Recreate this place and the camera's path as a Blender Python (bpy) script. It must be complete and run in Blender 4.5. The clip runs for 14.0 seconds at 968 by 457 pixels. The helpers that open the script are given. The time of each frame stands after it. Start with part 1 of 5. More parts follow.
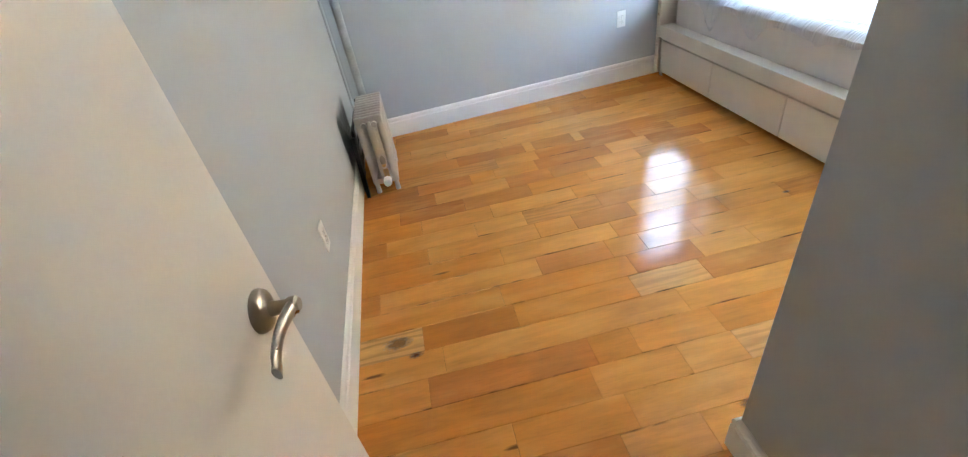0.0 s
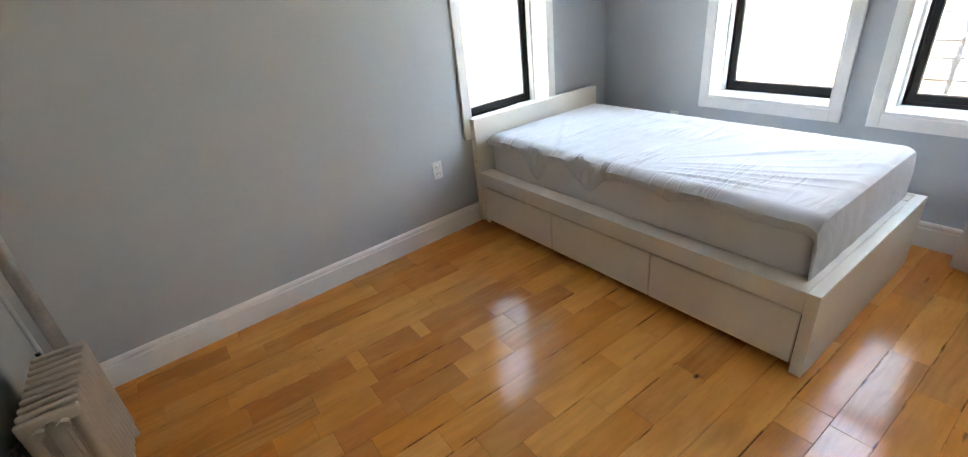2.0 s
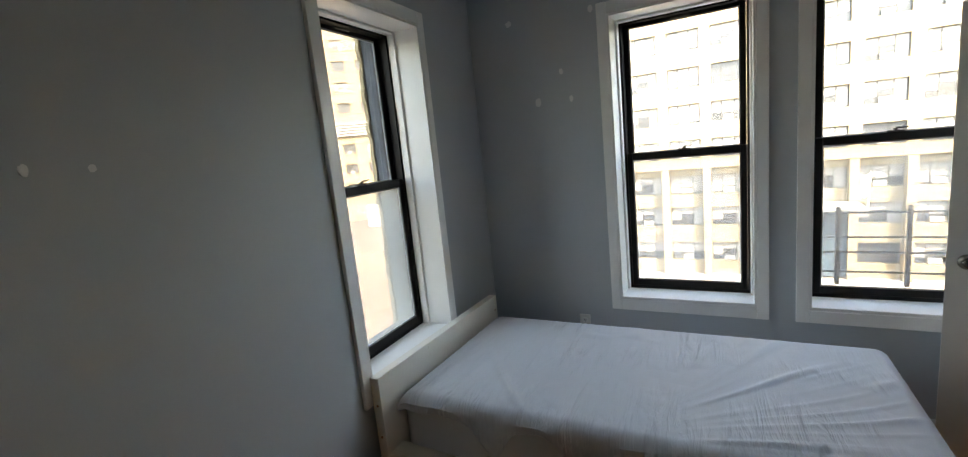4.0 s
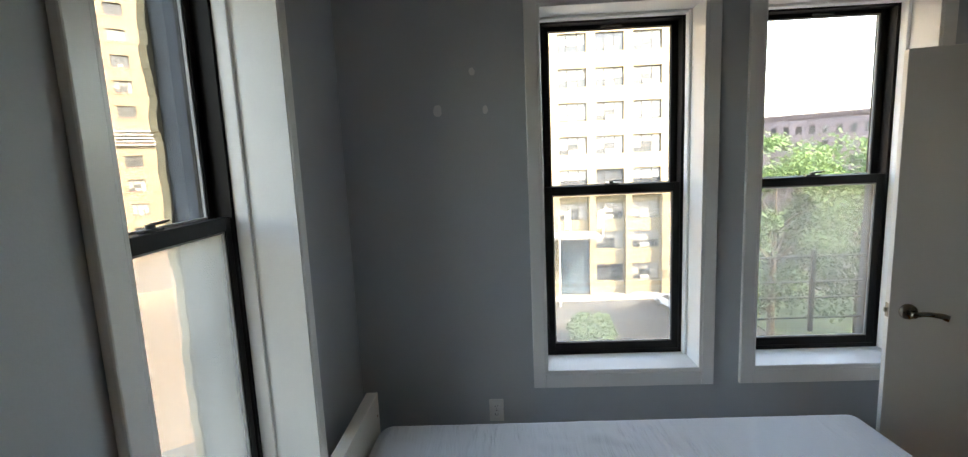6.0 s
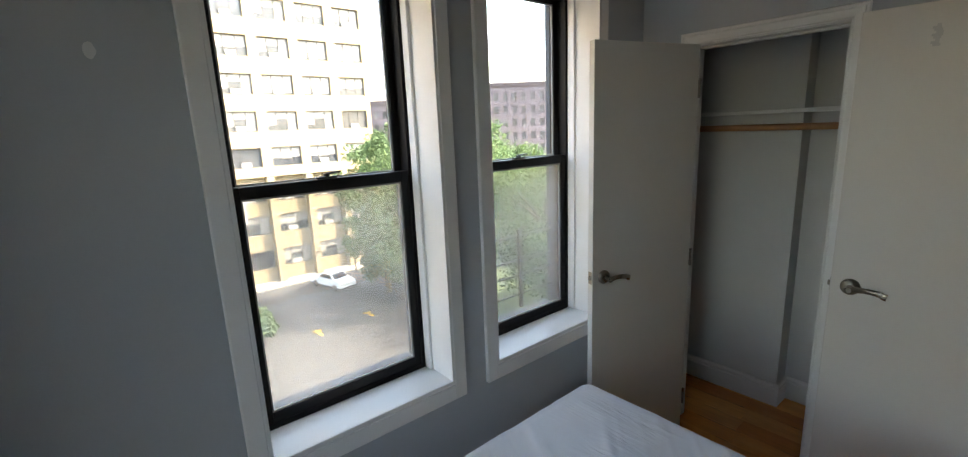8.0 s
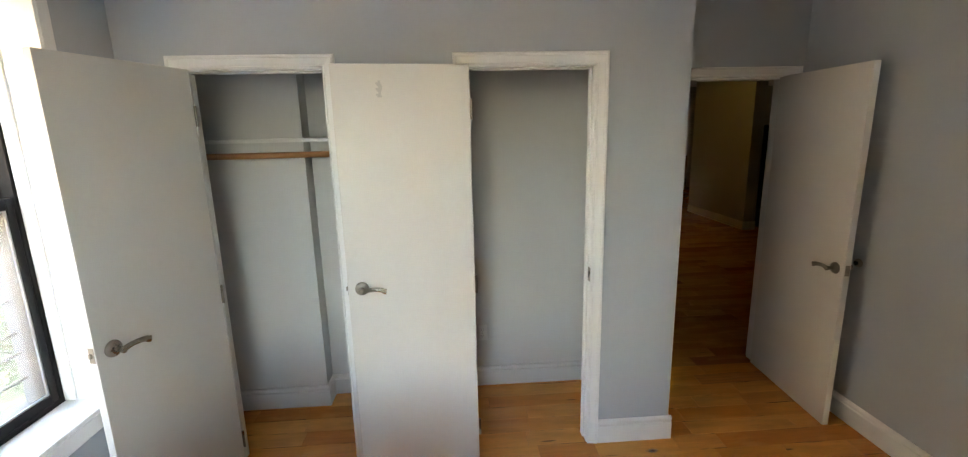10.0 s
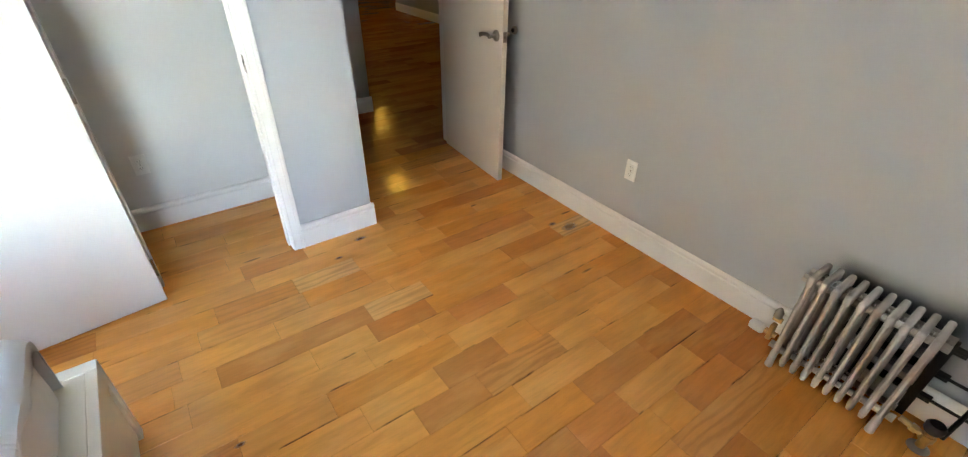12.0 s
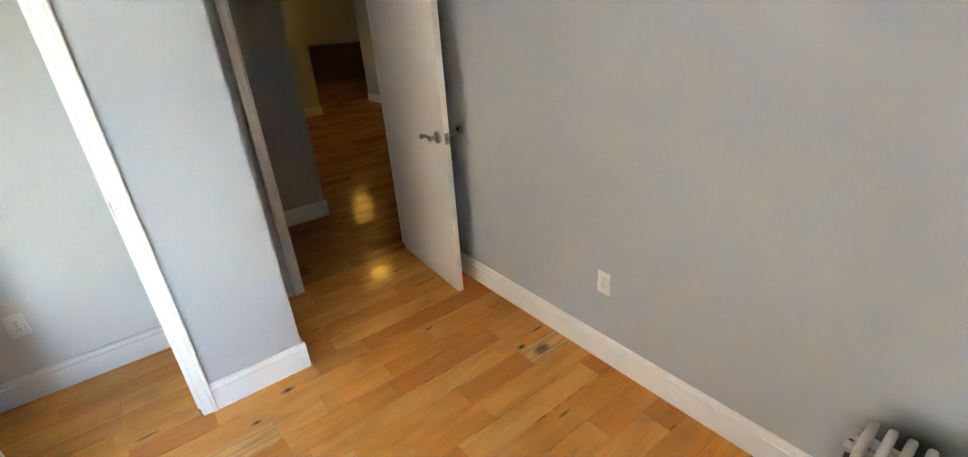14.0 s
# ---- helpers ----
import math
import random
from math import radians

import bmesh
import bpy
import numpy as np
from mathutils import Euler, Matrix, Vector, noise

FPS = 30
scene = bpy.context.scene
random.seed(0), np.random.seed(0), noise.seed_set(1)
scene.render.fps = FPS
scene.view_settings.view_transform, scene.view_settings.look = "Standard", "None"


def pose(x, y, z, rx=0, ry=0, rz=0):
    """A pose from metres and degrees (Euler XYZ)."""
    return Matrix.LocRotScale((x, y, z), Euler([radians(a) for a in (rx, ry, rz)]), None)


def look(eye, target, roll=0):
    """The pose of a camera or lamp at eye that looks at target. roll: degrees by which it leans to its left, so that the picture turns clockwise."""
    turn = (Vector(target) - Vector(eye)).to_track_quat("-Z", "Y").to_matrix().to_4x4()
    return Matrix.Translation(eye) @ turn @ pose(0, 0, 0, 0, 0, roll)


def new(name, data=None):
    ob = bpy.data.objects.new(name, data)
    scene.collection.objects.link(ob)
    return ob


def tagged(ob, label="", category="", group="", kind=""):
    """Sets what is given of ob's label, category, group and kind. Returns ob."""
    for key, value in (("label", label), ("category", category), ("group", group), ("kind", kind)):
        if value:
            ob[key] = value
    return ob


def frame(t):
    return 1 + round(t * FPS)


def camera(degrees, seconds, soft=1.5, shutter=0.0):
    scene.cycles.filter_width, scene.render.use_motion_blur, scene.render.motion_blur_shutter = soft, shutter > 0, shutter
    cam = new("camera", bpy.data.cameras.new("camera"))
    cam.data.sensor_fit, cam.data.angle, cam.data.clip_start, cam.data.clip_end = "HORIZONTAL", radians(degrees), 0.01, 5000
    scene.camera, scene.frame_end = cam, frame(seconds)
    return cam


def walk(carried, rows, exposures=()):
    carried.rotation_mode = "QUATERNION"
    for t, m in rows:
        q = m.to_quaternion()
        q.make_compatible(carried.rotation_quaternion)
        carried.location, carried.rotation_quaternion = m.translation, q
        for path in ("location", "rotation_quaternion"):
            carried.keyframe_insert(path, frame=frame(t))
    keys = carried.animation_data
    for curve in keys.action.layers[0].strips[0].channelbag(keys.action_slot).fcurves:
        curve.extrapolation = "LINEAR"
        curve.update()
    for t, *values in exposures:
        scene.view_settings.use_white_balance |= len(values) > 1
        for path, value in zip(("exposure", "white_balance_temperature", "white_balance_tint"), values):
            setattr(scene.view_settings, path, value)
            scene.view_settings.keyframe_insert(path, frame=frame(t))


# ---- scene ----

# ---------------------------------------------------------------- camera
LENS = 92.2
PATH = [
    (0, (0.467, -3.288, 1.393), (0.614, -1.675, 0.22), -10.2),
    (0.5, (0.476, -3.035, 1.366), (0.801, -1.452, 0.188), -9.9),
    (1, (0.559, -2.827, 1.349), (1.053, -1.255, 0.216), -7.4),
    (1.5, (0.627, -2.589, 1.354), (1.408, -1.103, 0.266), -5.3),
    (2, (0.712, -2.354, 1.432), (1.694, -0.858, 0.538), -6.5),
    (2.5, (0.794, -2.068, 1.493), (1.997, -0.628, 0.801), -5.3),
    (3, (0.868, -1.845, 1.564), (2.228, -0.473, 1.046), -5.2),
    (3.2, (0.874, -1.748, 1.599), (2.308, -0.427, 1.154), -5.7),
    (5.5, (1.424, -0.523, 1.671), (3.389, -0.272, 1.393), -3.0),
    (6, (1.653, -0.436, 1.667), (3.632, -0.353, 1.395), -2.5),
    (6.5, (1.874, -0.283, 1.68), (3.844, -0.465, 1.381), -3.5),
    (7, (2.079, -0.293, 1.674), (3.969, -0.835, 1.307), -3.8),
    (7.2, (2.156, -0.311, 1.675), (3.997, -0.991, 1.288), -4.0),
    (9.3, (2.377, -0.35, 1.734), (2.873, -2.253, 1.369), -0.3),
    (9.5, (2.372, -0.362, 1.736), (2.686, -2.302, 1.368), -0.9),
    (10, (2.297, -0.397, 1.758), (2.169, -2.348, 1.34), -1.3),
    (10.5, (2.199, -0.414, 1.749), (1.647, -2.258, 1.207), -0.6),
    (11, (2.094, -0.426, 1.709), (1.261, -2.095, 0.986), 1.4),
    (11.5, (2.046, -0.411, 1.604), (1.073, -1.891, 0.675), 1.2),
    (12, (1.974, -0.411, 1.535), (0.986, -1.751, 0.428), 1.0),
    (12.5, (1.85, -0.433, 1.518), (0.577, -1.483, 0.388), 0.3),
    (13, (1.695, -0.424, 1.497), (0.273, -1.277, 0.379), -1.7),
    (13.5, (1.618, -0.524, 1.569), (0.349, -1.666, 0.528), -2.1),
    (14, (1.472, -0.665, 1.574), (0.394, -2.111, 0.71), -3.8),
]
EXPOSURES = [(0, 8.25, 6800, 11), (0.5, 8.17, 6850, 11), (1.0, 8.03, 7150, 11), (1.5, 7.8, 7550, 13), (2.2, 6.88, 7900, 15), (3, 5.62, 7850, 14), (5.5, 5.3, 7800, 12), (6.5, 5.1, 7800, 12), (7, 5.0, 7800, 12), (9.5, 5.85, 7900, 14), (10, 6.8, 8050, 14), (10.5, 7.3, 8000, 14), (11.2, 7.55, 7800, 15), (12, 7.86, 7300, 13), (13, 8.1, 6850, 12), (14, 7.97, 7200, 13)]
cam = camera(LENS, 14.0, soft=1.2)
walk(cam, [(t, look(e, g, r)) for t, e, g, r in PATH], EXPOSURES)

# ---------------------------------------------------------------- sky and sun
SUN_ELEV, SUN_AZ = 48.0, 222.0  # the sun stands behind the building, to the south-west
world = bpy.data.worlds.new("sky")
scene.world = world
world.use_nodes = True
wn = world.node_tree
sky = wn.nodes.new("ShaderNodeTexSky")
sky.sky_type, sky.sun_disc = "NISHITA", False
sky.sun_elevation, sky.sun_rotation = radians(SUN_ELEV), radians(SUN_AZ)
sky.air_density, sky.dust_density = 1.2, 2.0
wn.links.new(sky.outputs[0], wn.nodes["Background"].inputs[0])
wn.nodes["Background"].inputs[1].default_value = 0.15
sun_data = bpy.data.lights.new("sun", "SUN")
sun_data.energy, sun_data.angle, sun_data.color = 1.8, radians(0.6), (1.0, 0.94, 0.85)
sun_ob = new("sun", sun_data)
sd = Vector((math.sin(radians(SUN_AZ)) * math.cos(radians(SUN_ELEV)), math.cos(radians(SUN_AZ)) * math.cos(radians(SUN_ELEV)), math.sin(radians(SUN_ELEV))))
sun_ob.matrix_basis = look((0, 0, 60), Vector((0, 0, 60)) - sd)


# ---------------------------------------------------------------- materials
def node_mat(name):
    m = bpy.data.materials.new(name)
    m.use_nodes = True
    t = m.node_tree
    return m, t, t.nodes["Principled BSDF"]


def link(t, a, b):
    t.links.new(a, b)


def add(t, kind, **values):
    n = t.nodes.new(kind)
    for k, v in values.items():
        n.inputs[k.replace("_", " ")].default_value = v
    return n


def blend(t, fac, a, b, mode="MIX"):
    n = t.nodes.new("ShaderNodeMix")
    n.data_type, n.blend_type = "RGBA", mode
    for sock, v in ((n.inputs[0], fac), (n.inputs[6], a), (n.inputs[7], b)):
        if isinstance(v, (int, float)):
            sock.default_value = v
        elif isinstance(v, tuple):
            sock.default_value = (*v, 1)
        else:
            link(t, v, sock)
    return n.outputs[2]


def ramp(t, fac, lo, hi):
    n = t.nodes.new("ShaderNodeMapRange")
    n.inputs[1].default_value, n.inputs[2].default_value = lo, hi
    n.clamp = True
    link(t, fac, n.inputs[0])
    return n.outputs[0]


def surface(name, color, rough=0.5, metal=0.0, large=1.5, fine=60.0, vary=0.12, bump=0.0, dirt=None, dirt_amount=0.0, coat=0.0, stretch=(1, 1, 1), each=0.0):
    """A painted, plastered or metal surface that varies at two scales, with fine relief."""
    m, t, b = node_mat(name)
    mp = t.nodes.new("ShaderNodeMapping")
    mp.inputs["Scale"].default_value = stretch
    geo = t.nodes.new("ShaderNodeNewGeometry")
    link(t, geo.outputs["Position"], mp.inputs[0])
    n1, n2 = add(t, "ShaderNodeTexNoise", Scale=large, Detail=4.0), add(t, "ShaderNodeTexNoise", Scale=fine, Detail=3.0)
    link(t, mp.outputs[0], n1.inputs[0]), link(t, mp.outputs[0], n2.inputs[0])
    dark, light = tuple(c * (1 - vary) for c in color), tuple(min(1, c * (1 + vary * 0.6)) for c in color)
    col = blend(t, ramp(t, n1.outputs[0], 0.3, 0.7), dark, light)
    col = blend(t, vary * 0.6, col, blend(t, ramp(t, n2.outputs[0], 0.35, 0.65), tuple(c * 0.6 for c in color), light))
    if dirt:
        n3 = add(t, "ShaderNodeTexNoise", Scale=large * 4, Detail=6.0, Roughness=0.7)
        link(t, mp.outputs[0], n3.inputs[0])
        col = blend(t, ramp(t, n3.outputs[0], 0.72 - dirt_amount, 0.76), col, dirt)
    if each:
        oi = t.nodes.new("ShaderNodeObjectInfo")
        col = blend(t, ramp(t, oi.outputs["Random"], 0.0, 1.0 / each), col, (0, 0, 0))
    link(t, col, b.inputs["Base Color"])
    b.inputs["Metallic"].default_value = metal
    rr = t.nodes.new("ShaderNodeMapRange")
    rr.inputs[3].default_value, rr.inputs[4].default_value = max(0.03, rough * 0.85), min(1, rough * 1.15)
    link(t, n1.outputs[0], rr.inputs[0]), link(t, rr.outputs[0], b.inputs["Roughness"])
    b.inputs["Coat Weight"].default_value = coat
    if bump:
        bp = add(t, "ShaderNodeBump", Strength=bump, Distance=0.002)
        link(t, n2.outputs[0], bp.inputs["Height"]), link(t, bp.outputs[0], b.inputs["Normal"])
    return m


def wood_floor(name, per_object=True, grain_from=0.84, grain_most=0.24, light=(0.84, 0.372, 0.088), mid=(0.77, 0.298, 0.056), dark=(0.56, 0.180, 0.036), rough=0.11):
    m, t, b = node_mat(name)
    if per_object:
        rnd = t.nodes.new("ShaderNodeObjectInfo").outputs["Random"]
    else:
        rnd = t.nodes.new("ShaderNodeNewGeometry").outputs["Random Per Island"]
    off = t.nodes.new("ShaderNodeVectorMath")
    off.operation = "MULTIPLY_ADD"
    comb = t.nodes.new("ShaderNodeCombineXYZ")
    for s in comb.inputs:
        link(t, rnd, s)
    geo = t.nodes.new("ShaderNodeNewGeometry")
    link(t, comb.outputs[0], off.inputs[0])
    off.inputs[1].default_value = (37.0, 91.0, 13.0)
    link(t, geo.outputs["Position"], off.inputs[2])
    mp = t.nodes.new("ShaderNodeMapping")
    mp.inputs["Scale"].default_value = (1.0, 9.0, 1.0)
    link(t, off.outputs[0], mp.inputs[0])
    g1 = add(t, "ShaderNodeTexNoise", Scale=2.2, Detail=5.0, Roughness=0.6, Distortion=0.9)
    g2 = add(t, "ShaderNodeTexNoise", Scale=16.0, Detail=5.0, Roughness=0.65)
    link(t, mp.outputs[0], g1.inputs[0]), link(t, mp.outputs[0], g2.inputs[0])
    wave = add(t, "ShaderNodeTexWave", Scale=1.5, Distortion=9.0, Detail=3.0)
    wave.inputs["Detail Scale"].default_value = 1.2
    wave.bands_direction = "Y"
    mp2 = t.nodes.new("ShaderNodeMapping")
    mp2.inputs["Scale"].default_value = (1.3, 6.0, 1.0)
    link(t, off.outputs[0], mp2.inputs[0]), link(t, mp2.outputs[0], wave.inputs[0])
    base = blend(t, ramp(t, rnd, 0.25, 0.72), light, mid)
    base = blend(t, ramp(t, rnd, 0.80, 1.04), base, dark)
    # a second, unrelated draw from the same number, for a reddish cast on some boards
    fr = t.nodes.new("ShaderNodeMath")
    fr.operation = "MULTIPLY"
    fr.inputs[1].default_value = 17.31
    link(t, rnd, fr.inputs[0])
    fr2 = t.nodes.new("ShaderNodeMath")
    fr2.operation = "FRACT"
    link(t, fr.outputs[0], fr2.inputs[0])
    base = blend(t, ramp(t, fr2.outputs[0], 0.70, 1.5), base, (0.50, 0.19, 0.065))
    col = blend(t, ramp(t, g1.outputs[0], 0.40, 0.85), base, blend(t, 0.34, base, (0.22, 0.075, 0.02)))
    strong = ramp(t, fr2.outputs[0], 0.0, 1.0)
    grain = t.nodes.new("ShaderNodeMath")
    grain.operation = "MULTIPLY"
    link(t, ramp(t, wave.outputs[0], 0.45, 0.95), grain.inputs[0])
    mm = t.nodes.new("ShaderNodeMapRange")
    mm.inputs[1].default_value, mm.inputs[2].default_value, mm.inputs[3].default_value, mm.inputs[4].default_value = grain_from, 1.0, 0.0, grain_most
    link(t, strong, mm.inputs[0]), link(t, mm.outputs[0], grain.inputs[1])
    col = blend(t, grain.outputs[0], col, (0.26, 0.10, 0.03))
    col = blend(t, ramp(t, g2.outputs[0], 0.50, 0.72), col, blend(t, 0.12, col, (0.14, 0.05, 0.015)))
    # knots and mineral streaks
    vo = add(t, "ShaderNodeTexVoronoi", Scale=2.3)
    mp3 = t.nodes.new("ShaderNodeMapping")
    mp3.inputs["Scale"].default_value = (0.62, 3.4, 1.0)
    link(t, off.outputs[0], mp3.inputs[0]), link(t, mp3.outputs[0], vo.inputs[0])
    kn = add(t, "ShaderNodeTexNoise", Scale=22.0, Detail=3.0)
    link(t, mp.outputs[0], kn.inputs[0])
    wob = t.nodes.new("ShaderNodeMath")
    wob.operation = "MULTIPLY_ADD"
    wob.inputs[1].default_value = 0.06
    link(t, kn.outputs[0], wob.inputs[0]), link(t, vo.outputs["Distance"], wob.inputs[2])
    knot = t.nodes.new("ShaderNodeMapRange")
    knot.inputs[1].default_value, knot.inputs[2].default_value, knot.inputs[3].default_value, knot.inputs[4].default_value = 0.062, 0.105, 0.82, 0.0
    link(t, wob.outputs[0], knot.inputs[0])
    col = blend(t, knot.outputs[0], col, (0.07, 0.028, 0.012))
    # amber clouding inside the boards
    cl = add(t, "ShaderNodeTexNoise", Scale=3.2, Detail=3.0, Roughness=0.5)
    mp4 = t.nodes.new("ShaderNodeMapping")
    mp4.inputs["Scale"].default_value = (1.0, 2.6, 1.0)
    link(t, off.outputs[0], mp4.inputs[0]), link(t, mp4.outputs[0], cl.inputs[0])
    col = blend(t, ramp(t, cl.outputs[0], 0.50, 0.72), col, blend(t, 0.28, col, (0.36, 0.13, 0.030)))
    col = blend(t, ramp(t, cl.outputs[0], 0.46, 0.30), col, blend(t, 0.30, col, (0.86, 0.44, 0.13)))
    if per_object:
        # dark filler and chipped stain along parts of the long seams
        tco = t.nodes.new("ShaderNodeTexCoord")
        sp = t.nodes.new("ShaderNodeSeparateXYZ")
        link(t, tco.outputs["Object"], sp.inputs[0])
        ab = t.nodes.new("ShaderNodeMath")
        ab.operation = "ABSOLUTE"
        link(t, sp.outputs[1], ab.inputs[0])
        sn = add(t, "ShaderNodeTexNoise", Scale=4.0, Detail=4.0, Roughness=0.6)
        link(t, off.outputs[0], sn.inputs[0])
        sm_ = t.nodes.new("ShaderNodeMath")
        sm_.operation = "MULTIPLY"
        link(t, ramp(t, ab.outputs[0], 0.0560, 0.0625), sm_.inputs[0]), link(t, ramp(t, sn.outputs[0], 0.56, 0.66), sm_.inputs[1])
        col = blend(t, sm_.outputs[0], col, (0.10, 0.036, 0.012))
    link(t, col, b.inputs["Base Color"])
    rr = t.nodes.new("ShaderNodeMapRange")
    rr.inputs[3].default_value, rr.inputs[4].default_value = rough * 0.8, rough * 1.6
    sm = add(t, "ShaderNodeTexNoise", Scale=5.0, Detail=4.0)
    link(t, geo.outputs["Position"], sm.inputs[0]), link(t, sm.outputs[0], rr.inputs[0]), link(t, rr.outputs[0], b.inputs["Roughness"])
    b.inputs["Specular IOR Level"].default_value = 0.3
    bp = add(t, "ShaderNodeBump", Strength=0.06, Distance=0.001)
    wv = add(t, "ShaderNodeTexNoise", Scale=9.0, Detail=2.0)
    link(t, off.outputs[0], wv.inputs[0])
    link(t, wv.outputs[0], bp.inputs["Height"]), link(t, bp.outputs[0], b.inputs["Normal"])
    return m


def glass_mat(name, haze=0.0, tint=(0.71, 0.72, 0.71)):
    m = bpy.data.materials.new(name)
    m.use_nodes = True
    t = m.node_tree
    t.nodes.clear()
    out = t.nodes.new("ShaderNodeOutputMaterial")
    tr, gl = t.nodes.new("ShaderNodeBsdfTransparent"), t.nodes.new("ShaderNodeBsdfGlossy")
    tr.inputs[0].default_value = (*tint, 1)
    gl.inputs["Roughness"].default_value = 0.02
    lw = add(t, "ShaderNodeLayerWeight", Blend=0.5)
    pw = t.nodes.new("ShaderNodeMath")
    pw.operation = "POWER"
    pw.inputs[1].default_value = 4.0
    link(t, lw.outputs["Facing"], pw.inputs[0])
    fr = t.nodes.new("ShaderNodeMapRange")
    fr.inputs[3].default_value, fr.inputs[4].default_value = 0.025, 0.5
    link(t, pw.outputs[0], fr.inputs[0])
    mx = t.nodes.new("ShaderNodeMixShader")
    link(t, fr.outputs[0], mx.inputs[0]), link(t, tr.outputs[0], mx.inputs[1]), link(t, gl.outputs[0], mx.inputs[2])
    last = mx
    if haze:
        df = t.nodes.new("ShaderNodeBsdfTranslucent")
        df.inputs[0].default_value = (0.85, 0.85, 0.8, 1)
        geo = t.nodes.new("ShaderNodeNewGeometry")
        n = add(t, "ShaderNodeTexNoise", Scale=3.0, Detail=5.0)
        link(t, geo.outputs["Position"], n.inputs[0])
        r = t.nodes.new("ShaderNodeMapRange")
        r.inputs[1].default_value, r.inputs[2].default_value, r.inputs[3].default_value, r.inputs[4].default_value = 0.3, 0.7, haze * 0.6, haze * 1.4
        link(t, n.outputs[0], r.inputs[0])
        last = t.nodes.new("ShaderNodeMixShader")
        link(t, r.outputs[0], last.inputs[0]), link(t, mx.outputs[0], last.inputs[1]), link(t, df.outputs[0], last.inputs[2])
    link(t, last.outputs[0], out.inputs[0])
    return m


M_WALL = surface("grey_wall_paint", (0.47, 0.496, 0.515), 0.62, vary=0.06, large=0.9, fine=220, bump=0.12)
M_WALL_LIGHT = surface("pale_closet_paint", (0.73, 0.72, 0.70), 0.65, vary=0.06, large=0.9, fine=220, bump=0.12)
M_CEIL = surface("ceiling_paint", (0.84, 0.84, 0.82), 0.8, vary=0.05, bump=0.1)
M_TRIM = surface("white_trim_paint", (0.86, 0.85, 0.825), 0.32, vary=0.05, large=2.5, fine=140, bump=0.06)
M_DOOR = surface("door_paint", (0.76, 0.73, 0.68), 0.42, vary=0.05, large=1.3, fine=180, bump=0.08)
M_SUB = surface("subfloor_gap", (0.06, 0.03, 0.015), 0.8, vary=0.2)
M_FLOOR = wood_floor("oak_floor")
M_BOARD_RED = wood_floor("oak_board_red", light=(0.72, 0.262, 0.062), mid=(0.66, 0.236, 0.054), dark=(0.60, 0.205, 0.046))
M_BOARD_BROWN = wood_floor("oak_board_brown", light=(0.62, 0.245, 0.062), mid=(0.56, 0.21, 0.050), dark=(0.48, 0.17, 0.04))
M_BOARD_GRAIN = wood_floor("oak_board_figured", grain_from=-0.4, grain_most=0.50, light=(0.86, 0.47, 0.17), mid=(0.82, 0.42, 0.135), dark=(0.76, 0.36, 0.105))
# same oak as the bedroom; the hall's dim light is put into darker colours
M_FLOOR_HALL_DIM = wood_floor("oak_floor_hall_dimmed", per_object=False, light=(0.58, 0.245, 0.062), mid=(0.48, 0.175, 0.04), dark=(0.3, 0.095, 0.022), rough=0.13)
M_BED = surface("white_lacquer", (0.82, 0.775, 0.69), 0.38, vary=0.05, large=3, fine=120, bump=0.03, dirt=(0.55, 0.48, 0.38), dirt_amount=0.03)
# near black puts the shade of gaps and hollows into the colour
M_DARK = surface("gap_shade_black", (0.02, 0.018, 0.016), 0.8, vary=0.2)
M_SASH = surface("black_sash_paint", (0.009, 0.0075, 0.0075), 0.5, vary=0.25, large=5, fine=90, bump=0.05)
M_NICKEL = surface("satin_nickel", (0.33, 0.295, 0.25), 0.28, 1.0, vary=0.1, large=12, fine=300, bump=0.02)
M_BRASS = surface("brass", (0.62, 0.42, 0.2), 0.3, 1.0, vary=0.2, large=20, fine=200)
M_RAD = surface("radiator_paint", (0.52, 0.485, 0.45), 0.38, 0.1, vary=0.12, large=9, fine=160, bump=0.1)
M_PIPE = surface("aluminium_painted_pipe", (0.45, 0.45, 0.45), 0.36, 0.8, vary=0.28, large=7, fine=90, bump=0.25)
M_BLACK = surface("black_metal", (0.012, 0.012, 0.013), 0.4, 0.0, vary=0.3, large=10, fine=150)
M_PLASTIC = surface("white_plastic", (0.82, 0.81, 0.78), 0.35, vary=0.03)
M_SLOT = surface("outlet_slot", (0.05, 0.05, 0.05), 0.6, vary=0.1)
M_SPACKLE = surface("spackle", (0.75, 0.75, 0.74), 0.8, vary=0.05, bump=0.1)


